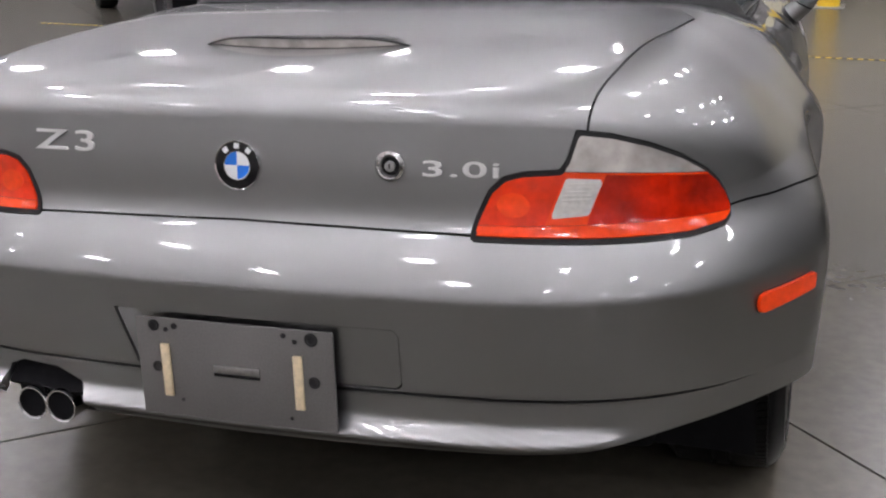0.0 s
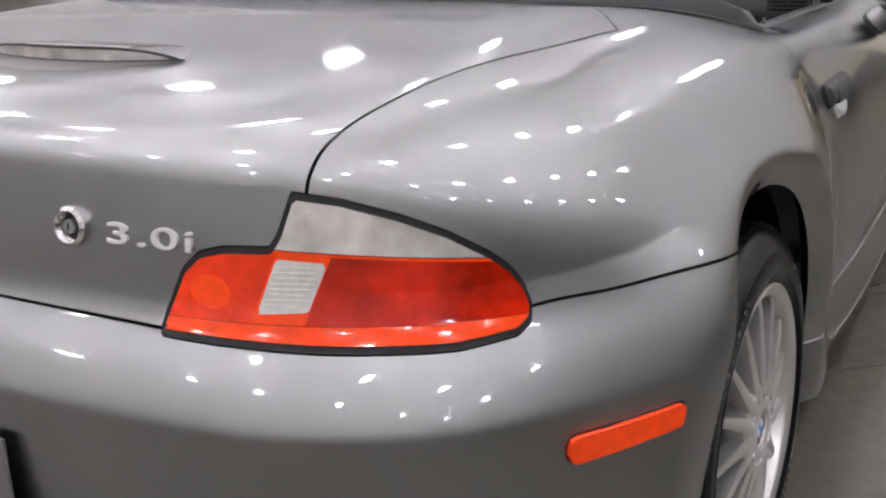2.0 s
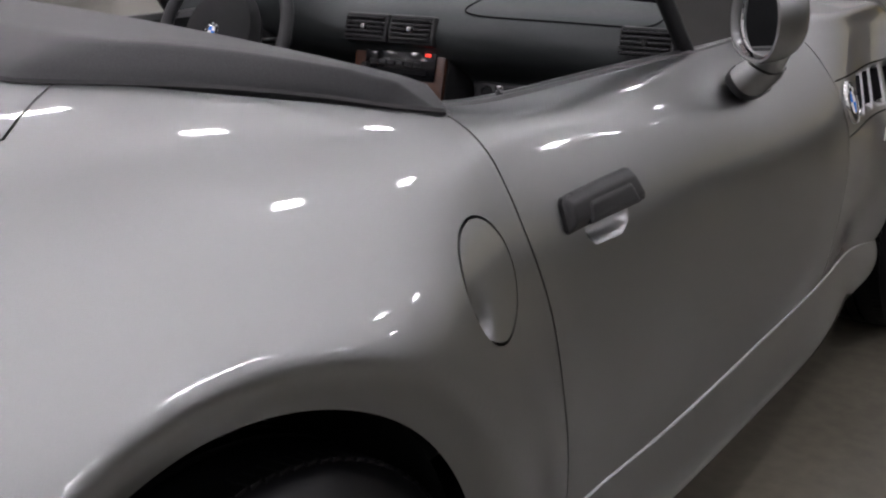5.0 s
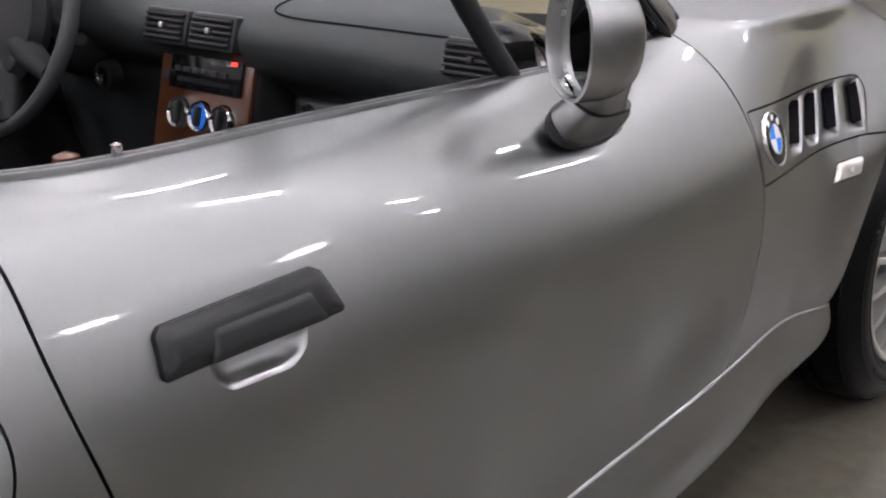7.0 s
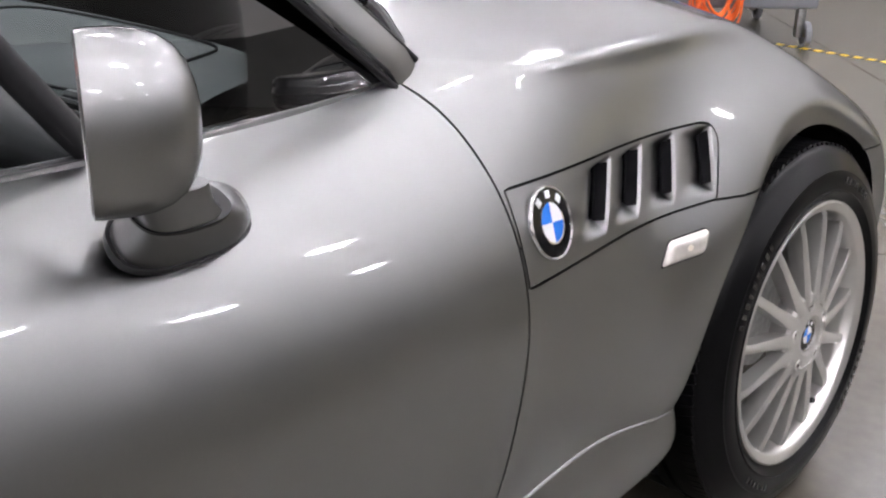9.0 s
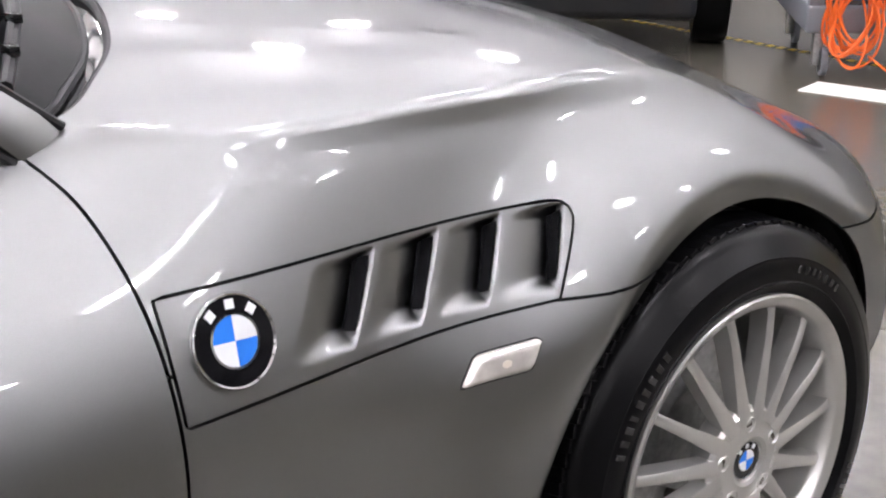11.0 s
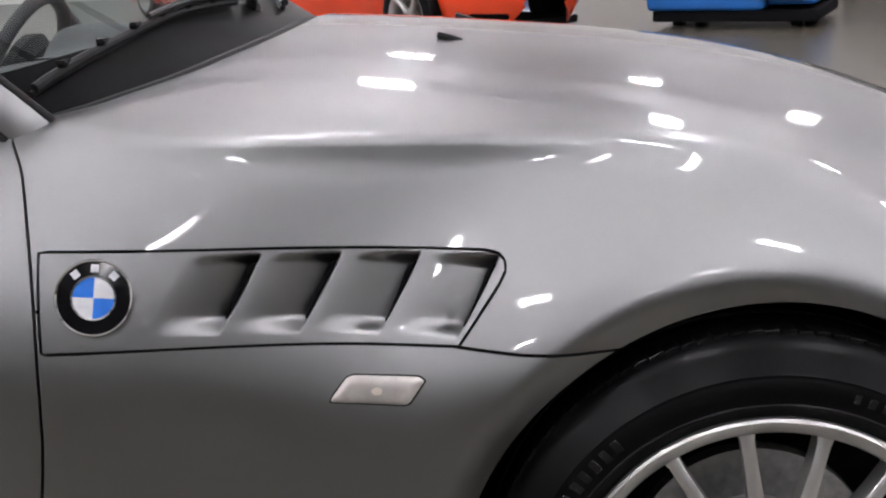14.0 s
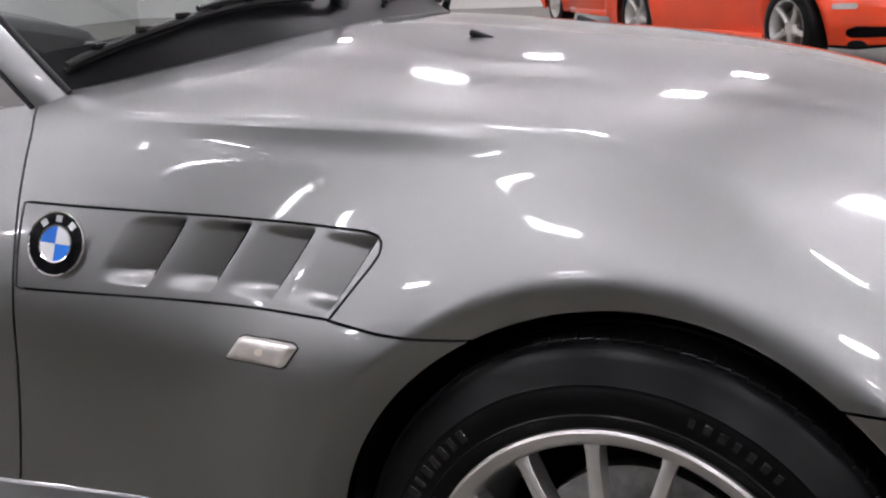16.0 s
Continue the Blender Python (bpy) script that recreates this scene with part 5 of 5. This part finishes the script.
tail_lamps()
side_markers()
tail_trim()
gills()
side_lamp()
door_handle()
rocker()
liners()
wheel(0.680, WB, 0.222, 0.327, 20, 29, 1)
wheel(0.724, 0.004, 0.245, 0.327, 5, 77, 1)
wheel(0.680, WB, 0.222, 0.369, 20, 29, -1)
wheel(0.724, 0.004, 0.245, 0.369, 5, 113, -1)
mirror_unit()
screen_and_cowl()
cabin()


# ---- the hall ----
X0, X1, Y0, Y1, TALL = -17.0, 29.0, -13.0, 17.0, 7.0
YELLOW = mat("yellow_paint", (0.78, 0.52, 0.03), 0.45, grain=0.1, scale=40, spread=0.1)
REDPAINT = mat("orange_red_car_paint", (0.84, 0.07, 0.016), 0.25, coat=1.0, grain=0.03, scale=900, spread=0.02)
BLACKPAINT = mat("black_car_paint", (0.01, 0.01, 0.011), 0.25, coat=1.0, grain=0.05, scale=600)
SILVERPAINT = mat("silver_car_paint", (0.45, 0.46, 0.47), 0.35, 0.7, coat=1.0, grain=0.05, scale=900)
BLUEPLASTIC = mat("blue_painted_steel", (0.02, 0.16, 0.52), 0.4, grain=0.08, scale=60, spread=0.1)
GREYPLASTIC = mat("grey_cart_plastic", (0.17, 0.18, 0.20), 0.5, grain=0.12, scale=160, bump=0.1, spread=0.1)
ORANGE = mat("orange_cable_rubber", (0.82, 0.14, 0.015), 0.45, grain=0.06)
PAPER = mat("white_board", (0.78, 0.77, 0.74), 0.6, grain=0.03, spread=0.04)
CREAM = mat("cream_wall_band", (0.74, 0.68, 0.47), 0.6, grain=0.05, scale=30, spread=0.06)
JOINT = mat("dark_joint_fill", (0.045, 0.042, 0.038), 0.8, grain=0.2, spread=0.2)
STEELWORK = mat("painted_roof_steel", (0.10, 0.10, 0.10), 0.6, grain=0.08, scale=20, spread=0.1)
DARKGLASS = mat("dark_car_window", (0.02, 0.024, 0.026), 0.04, coat=1.0, grain=0.02)


def structure(name, bm, material, label, smooth=False):
    return tagged(part(name, bm, material, None, "", smooth), label, kind="structure")


def walls():
    structure("ceiling", box(X0, X1, Y0, Y1, TALL, TALL + 0.2), CEILING, "pale steel deck ceiling of the hall")
    structure("wall_west", box(X0 - 0.2, X0, Y0, Y1, 0, TALL), WALLPAINT, "plain white painted wall")
    # unseen east, north and south walls, toned to brighten or darken the car's reflections
    structure("wall_east", box(X1, X1 + 0.2, Y0, 1.2, 0, TALL), WALLPAINT, "plain white painted wall")
    structure("wall_east_2", box(X1, X1 + 0.2, 1.2, Y1, 2.4, TALL), WALLPAINT, "plain white painted wall")
    structure("wall_east_3", box(X1, X1 + 0.2, 1.2, Y1, 0, 2.4), WALLDIM, "unseen dark lower wall, added to dim the car's reflections")
    structure("wall_north", box(X0, X1, Y1, Y1 + 0.2, 2.4, TALL), WALLMID, "plain light grey painted upper wall")
    structure("wall_north_2", box(X0, X1, Y1, Y1 + 0.2, 0, 2.4), WALLDIM, "unseen dark lower wall, added to dim the car's reflections")
    structure("wall_south", box(X0, X1, Y0 - 0.2, Y0, 0, TALL), WALLMID, "plain light grey painted wall")
    structure("trim", box(1.0, 15.0, Y1 - 0.03, Y1 - 0.002, 1.2, 2.35, 0.005), CREAM, "cream painted band along the wall")
    for k in range(13):
        x = X0 + 2.3 + 3.4 * k
        bm = box(x - 0.09, x + 0.09, Y0, Y1, TALL - 0.03, TALL - 0.002)
        box(x - 0.012, x + 0.012, Y0, Y1, TALL - 0.34, TALL - 0.03, bm=bm)
        box(x - 0.09, x + 0.09, Y0, Y1, TALL - 0.37, TALL - 0.34, bm=bm)
        structure("roof_beam", bm, STEELWORK, "grey painted steel roof beam")


def ceiling_lamps():
    first = new("ceiling_lamp")
    tagged(first, "white panel lamp hung from the roof on rods", "lamp", "roof lamps")
    part("diffuser", box(-0.15, 0.15, -0.3, 0.3, -0.05, 0.0, 0.012), LAMP, first)
    part("housing", box(-0.04, 0.04, -0.3, 0.3, 0.002, 0.06, 0.01), STEELWORK, first)
    for y in (-0.28, 0.28):
        part("hanger", tube([(0, y, 0.05), (0, y, TALL - 6.1 - 0.001)], 0.006, 6), STEELWORK, first)
    spots = [(x, -10.5 + 3.9 * j) for x in (-1.8, 2.4, 6.6, 10.8) for j in range(7)]
    spots += [(x, -10.5 + 3.9 * j) for x in (-13.8, -9.6, -5.4) for j in range(7)]
    spots = [(x, y) for x, y in spots if not (-6 < x < 1 and -6 < y < -3)]
    first.matrix_world = Matrix.Translation((*spots[0], 6.1))
    for x, y in spots[1:]:
        copy_thing(first, Matrix.Translation((x, y, 6.1)))


def cast_wheel(parent, x, y, s, rim_mat, r=0.315):
    w = new("wheel")
    w.parent = parent
    w.matrix_local = Matrix.Translation((s * x, y, r)) @ Matrix.Rotation(radians(90 * s), 4, "Y")
    part("tyre", lathe([(0.2, -0.1), (0.26, -0.105), (r - 0.01, -0.09), (r, -0.06), (r, 0.06), (r - 0.01, 0.09), (0.26, 0.105), (0.225, 0.1)], 48, closed=True), TYRE, w)
    part("rim", lathe([(0.19, -0.08), (0.226, -0.08), (0.226, 0.094), (0.215, 0.096), (0.2, 0.07)], 48, closed=True), rim_mat, w)
    part("disc", lathe([(0.0, 0.0), (0.15, 0.0), (0.15, -0.02), (0.0, -0.02)], 32), RUST, w)
    part("hub", lathe([(0.0, 0.072), (0.05, 0.07), (0.07, 0.05), (0.07, 0.01), (0.0, 0.01)], 24), rim_mat, w)
    for k in range(5):
        a = 2 * math.pi * k / 5
        d, e = Vector((math.cos(a), math.sin(a), 0)), Vector((-math.sin(a), math.cos(a), 0))
        part("spoke", tube([d * 0.05 + Vector((0, 0, 0.052)), d * 0.13 + e * 0.012 + Vector((0, 0, 0.058)), d * 0.212 + e * 0.03 + Vector((0, 0, 0.07))], [0.03, 0.022, 0.026], 10), rim_mat, w)


def parked_car(paint, label, m, headlamp):
    """A low coupe: body with open wheel arches, glasshouse, wheels, lamps."""
    c = new("parked_car")
    tagged(c, label, "car", "parked cars")
    round_front = lambda p: np.hypot(p[:, 1] - WB, p[:, 2] - HUB_Z) - 0.345
    round_rear = lambda p: np.hypot(p[:, 1], p[:, 2] - HUB_Z) - 0.345
    wheels_open = lambda p: np.minimum(round_front(p), round_rear(p)) + np.where(np.abs(p[:, 0]) > 0.4, 0, 9.0)
    INTAKE = [(0.33, 0.27), (0.36, 0.33), (0.6, 0.345), (0.645, 0.32), (0.63, 0.27), (0.6, 0.25), (0.36, 0.25)]
    scoop = lambda p: np.where(p[:, 1] > 2.6, poly_dist(np.abs(p[:, 0]), p[:, 2], INTAKE), -9.0)
    lamp = lambda p: np.where(p[:, 1] > 2.5, 0.085 - np.hypot(np.abs(p[:, 0]) - 0.56, (p[:, 2] - 0.66) * 1.2), -9.0)
    panel("body", COARSE, [wheels_open, low(0.2), lambda p: -scoop(p), lambda p: -lamp(p)], paint, c, both=True)
    for mirror in (False, True):
        panel("intake", COARSE, [lambda p: scoop(p) + 0.004], INNER, c, lift=-0.03, mirror=mirror)
        panel("headlamp", COARSE, [lamp], headlamp, c, lift=0.004, mirror=mirror)
        panel("indicator", COARSE, [lambda p: np.where(p[:, 1] > 2.5, poly_dist(np.abs(p[:, 0]), p[:, 2], [(0.6, 0.47), (0.72, 0.47), (0.72, 0.51), (0.6, 0.51)]), -9.0)], AMBER, c, lift=0.005, mirror=mirror)
    rows = []
    sec = [(1.75, 0.90, 0.66), (1.45, 1.10, 0.60), (1.15, 1.24, 0.55), (0.75, 1.27, 0.53), (0.35, 1.2, 0.55), (-0.05, 1.05, 0.6), (-0.4, 0.93, 0.6)]
    for y, z, half in sec:
        rows.append([(half * math.sin(a) * (1 if abs(a) < 1.4 else 1.0), y, 0.86 + (z - 0.86) * max(0.0, math.cos(a)) ** 0.45) for a in np.linspace(-math.pi / 2, math.pi / 2, 21)])
    mesh_part("glasshouse", sum(rows, []), [tuple(q) for q in grid_faces(len(rows), 21)], DARKGLASS, c)
    roof = [[(x * 0.96, y, z + 0.008) for x, y, z in r[4:17]] for r in rows[1:6]]
    mesh_part("roof", sum(roof, []), [tuple(q) for q in grid_faces(len(roof), 13)], paint, c)
    part("floor_pan", box(-0.6, 0.6, -0.7, 3.0, 0.17, 0.24, 0.02), INNER, c)
    for s in (1, -1):
        part("sill", box(min(s * 0.68, s * 0.8), max(s * 0.68, s * 0.8), 0.34, 2.1, 0.18, 0.26, 0.02), paint, c)
        for y in (0.0, WB):
            cast_wheel(c, 0.72, y, s, SILVER)
    c.matrix_world = m
    return c


def truck(m):
    """The front of a black pickup, with bumper, tow hooks and big tyres."""
    t = new("pickup_truck")
    tagged(t, "black pickup truck with steel bumper and tow hooks", "truck")
    part("bonnet", box(-0.9, 0.9, 0.1, 1.6, 0.85, 1.25, 0.08, 3), BLACKPAINT, t)
    part("cab", box(-0.85, 0.85, 1.6, 3.4, 0.6, 1.95, 0.12, 3), BLACKPAINT, t)
    part("windscreen", box(-0.72, 0.72, 1.585, 1.62, 1.3, 1.85, 0.03), DARKGLASS, t)
    part("bed", box(-0.9, 0.9, 3.45, 5.2, 0.55, 1.2, 0.06, 2), BLACKPAINT, t)
    part("grille", box(-0.55, 0.55, 0.06, 0.12, 0.88, 1.2, 0.02), BLACKTRIM, t)
    for k in range(5):
        part("grille_bar", box(-0.52, 0.52, 0.045, 0.065, 0.91 + 0.06 * k, 0.93 + 0.06 * k, 0.004), STEEL, t)
    part("bumper", box(-0.70, 0.76, -0.1, 0.12, 0.17, 0.78, 0.05, 3), BLACKTRIM, t)
    part("chassis", box(-0.5, 0.5, 0.1, 5.0, 0.42, 0.6, 0.02), INNER, t)
    for s in (1, -1):
        part("tow_hook", box(s * 0.35 - 0.05, s * 0.35 + 0.05, -0.115, -0.1, 0.30, 0.35, 0.006), STEEL, t)
        part("headlamp", box(s * 0.74 - 0.14, s * 0.74 + 0.14, 0.05, 0.12, 0.92, 1.14, 0.03), CLEAR_LENS, t)
        part("arch", box(min(s * 0.75, s * 0.98), max(s * 0.75, s * 0.98), 0.13, 0.85, 0.82, 0.95, 0.05), BLACKTRIM, t)
        for y in (0.36, 4.1):
            cast_wheel(t, 0.84, y, s, BLACKTRIM, 0.4)
    t.matrix_world = m


def blue_machine(m):
    b = new("floor_sweeper")
    tagged(b, "blue painted floor machine on a black base", "machine")
    part("hood", box(-0.75, 0.3, -0.4, 0.9, 0.16, 0.72, 0.05, 3), BLUEPLASTIC, b)
    part("side_box", box(0.3, 0.72, -0.3, 0.9, 0.2, 0.68, 0.04, 3), BLUEPLASTIC, b)
    part("base", box(-0.7, 0.75, -0.35, 0.9, 0.06, 0.165, 0.02), INNER, b)
    part("grille", box(0.2, 0.66, -0.43, -0.29, 0.26, 0.5, 0.01), BLACKTRIM, b)
    for k in range(5):
        part("grille_bar", box(0.22, 0.64, -0.437, -0.425, 0.285 + 0.042 * k, 0.30 + 0.042 * k, 0.003), INNER, b)
    part("beacon", box(-0.2, 0.05, -0.42, -0.39, 0.56, 0.66, 0.01), ORANGE, b)
    part("panel_line", box(-0.7, 0.28, -0.407, -0.398, 0.44, 0.45, 0.001), INNER, b)
    for x in (-0.5, 0.55):
        for y in (-0.15, 0.7):
            part("wheel", tube([(x - 0.05, y, 0.082), (x + 0.05, y, 0.082)], 0.08, 20), TYRE, b)
    b.matrix_world = m


def cart(m):
    c = new("utility_cart")
    tagged(c, "grey plastic two-shelf utility cart on casters", "cart")
    L, W = 0.75, 1.0
    for z in (0.2, 0.78):
        bm = box(-L / 2, L / 2, 0, W, z, z + 0.13, 0.02, 3)
        part("shelf", bm, GREYPLASTIC, c)
        part("tray", box(-L / 2 + 0.035, L / 2 - 0.035, 0.035, W - 0.035, z + 0.1295, z + 0.134, 0.0), JOINT, c)
    for x in (-L / 2 + 0.045, L / 2 - 0.045):
        for y in (0.045, W - 0.045):
            part("post", box(x - 0.035, x + 0.035, y - 0.035, y + 0.035, 0.32, 0.79, 0.012), GREYPLASTIC, c)
            w = new("caster")
            w.parent = c
            w.matrix_local = Matrix.Translation((x * 0.92, y if y < 0.5 else y - 0.06, 0))
            part("fork", box(-0.022, 0.022, -0.02, 0.03, 0.05, 0.2, 0.006), STEEL, w)
            part("tyre", lathe([(0.05, -0.016), (0.066, -0.014), (0.068, 0.0), (0.066, 0.014), (0.05, 0.016)], 28, closed=True, m=Matrix.Translation((0.03, -0.01, 0.068)) @ Matrix.Rotation(radians(90), 4, "Y")), GREYPLASTIC, w)
            part("disc", lathe([(0.0, -0.012), (0.05, -0.012), (0.05, 0.012), (0.0, 0.012)], 24, m=Matrix.Translation((0.03, -0.01, 0.068)) @ Matrix.Rotation(radians(90), 4, "Y")), RUBBER, w)
    part("handle", tube([(-0.3, W, 0.9), (-0.3, W + 0.12, 0.98), (0.3, W + 0.12, 0.98), (0.3, W, 0.9)], 0.016, 10), GREYPLASTIC, c)
    c.matrix_world = m
    tub = part("storage_tub", box(-0.2, 0.1, 0.12, 0.55, 0.335, 0.62, 0.03, 3), BLUEPLASTIC)
    tub.matrix_world = m
    tagged(tub, "blue plastic tub on the cart's lower shelf", "tub")
    bag = box(0.0, 0.33, 0.1, 0.6, 0.335, 0.47, 0.06, 4)
    for v in bag.verts:
        v.co.z += 0.02 * noise.noise(v.co * 9)
    bag = part("tool_bag", bag, VINYL)
    bag.matrix_world = m @ Matrix.Translation((0.0, 0.0, 0.0))
    tagged(bag, "limp black bag on the cart's lower shelf", "bag")
    rng = random.Random(4)
    coil = new("cable_coil")
    tagged(coil, "orange extension cable hung in loose loops", "cable")
    for k in range(15):
        cx, cz = -0.16 + rng.uniform(-0.05, 0.05), 0.30 + rng.uniform(-0.05, 0.04)
        rx, rz, tilt = rng.uniform(0.06, 0.12), rng.uniform(0.13, 0.21), rng.uniform(-0.5, 0.5)
        pts = []
        for a in np.linspace(0, 2 * math.pi, 36, endpoint=False):
            u, w = rx * math.cos(a), rz * math.sin(a)
            pts.append((cx + u * math.cos(tilt) - w * math.sin(tilt), -0.03 - 0.007 * k + 0.02 * math.sin(a * 2 + k), max(0.012, cz + u * math.sin(tilt) + w * math.cos(tilt))))
        part("loop", tube(pts, 0.0055, 8, closed=True), ORANGE, coil)
    part("loose_end", tube([(-0.1, -0.1, 0.12), (0.02, -0.16, 0.03), (0.12, -0.2, 0.012), (0.06, -0.28, 0.011)], 0.0055, 8), ORANGE, coil)
    coil.matrix_world = m


def floor_things():
    # hazard tape across the floor
    tape = new("floor_tape")
    tagged(tape, "yellow and black hazard tape stuck to the floor", "tape")
    a, b = Vector((-6.0, 6.62, 0)), Vector((7.0, 6.02, 0))
    run = b - a
    ang = math.atan2(run.y, run.x)
    part("backing", box(0, run.length, -0.025, 0.025, 0.0006, 0.0016), BLACKTRIM, tape)
    me = bpy.data.meshes.new("dash")
    bm = box(-0.02, 0.02, -0.022, 0.022, 0.0016, 0.0024)
    bm.to_mesh(me)
    bm.free()
    me.materials.append(YELLOW)
    for k in range(180):
        d = new("dash", me)
        d.parent = tape
        d.location = (0.04 + 0.072 * k, 0, 0)
    tape.matrix_world = Matrix.Translation(a) @ Matrix.Rotation(ang, 4, "Z")
    sheet = part("card_sheet", box(-0.23, 0.23, -0.11, 0.11, 0.001, 0.006, 0.001), PAPER)
    sheet.matrix_world = pose(-1.2, 5.8, 0, 0, 0, 12)
    tagged(sheet, "white card sheet lying flat on the concrete", "sheet")
    post = new("bollard")
    tagged(post, "yellow painted steel bollard", "bollard")
    part("pipe", lathe([(0.11, 0.012), (0.11, 1.0), (0.09, 1.05), (0.05, 1.08), (0.0, 1.09)], 32), YELLOW, post)
    part("base_plate", box(-0.16, 0.16, -0.16, 0.16, 0.0005, 0.013, 0.003), STEEL, post)
    post.matrix_world = pose(0.83, 9.95, 0)


def slabs():
    """Concrete slabs cut on the skew, with dark joints between."""
    base = structure("floor", box(X0, X1, Y0, Y1, -0.2, -0.006), JOINT, "polished concrete floor cut into skew slabs")
    a, n = Vector((math.cos(radians(43.4)), math.sin(radians(43.4)), 0)), Vector((-math.sin(radians(43.4)), math.cos(radians(43.4)), 0))
    la, ln, a0, n0, gap = 3.0, 2.22, 0.735, 0.245, 0.0035
    for i in range(-8, 13):
        for j in range(-15, 11):
            c = a * (a0 + la * i) + n * (n0 + ln * j)
            corners = [c, c + a * la, c + a * la + n * ln, c + n * ln]
            pts = []
            mid = sum(corners, Vector()) / 4
            for p in corners:
                d = p - mid
                pts.append(mid + a * (d.dot(a) - math.copysign(gap, d.dot(a))) + n * (d.dot(n) - math.copysign(gap, d.dot(n))))
            bm = bmesh.new()
            f = bm.faces.new([bm.verts.new(p) for p in pts])
            for co, no in (((X0, 0, 0), (1, 0, 0)), ((X1, 0, 0), (-1, 0, 0)), ((0, Y0, 0), (0, 1, 0)), ((0, Y1, 0), (0, -1, 0))):
                bmesh.ops.bisect_plane(bm, geom=bm.verts[:] + bm.edges[:] + bm.faces[:], plane_co=co, plane_no=no, clear_inner=True)
            if not bm.faces:
                bm.free()
                continue
            top = bm.faces[:]
            r = bmesh.ops.extrude_face_region(bm, geom=top)
            bmesh.ops.translate(bm, vec=(0, 0, -0.012), verts=[v for v in r["geom"] if isinstance(v, bmesh.types.BMVert)])
            part("slab", bm, CONCRETE, base, smooth=False)


walls()
ceiling_lamps()
parked_car(REDPAINT, "orange-red low sports coupe parked on the concrete", pose(-9.75, 0.15, 0, 0, 0, -46), CLEAR_LENS)
parked_car(REDPAINT, "orange-red sports coupe parked beside another", pose(-13.2, -1.9, 0, 0, 0, -52), CLEAR_LENS)
parked_car(BLACKPAINT, "black coupe parked beyond the blue machine", pose(-12.4, 6.6, 0, 0, 0, -70), CLEAR_LENS)
parked_car(SILVERPAINT, "silver coupe parked near the white wall", pose(8.2, -0.5, 0, 0, 0, 20), CLEAR_LENS)
parked_car(BLACKPAINT, "black coupe parked near the white wall", pose(8.2, -5.5, 0, 0, 0, 20), CLEAR_LENS)
row_car = parked_car(BLACKPAINT, "black coupe parked in the row along the wall", pose(4.6, 11.2, 0, 0, 0, -28), CLEAR_LENS)
for x in (7.4, 10.2, 13.0):
    copy_thing(row_car, pose(x, 11.2, 0, 0, 0, -28))
truck(pose(-2.86, 5.49, 0, 0, 0, 41.5))
blue_machine(pose(-8.9, 4.15, 0, 0, 0, 68))
cart(pose(-1.31, 6.17, 0, 0, 0, 44))
floor_things()
slabs()
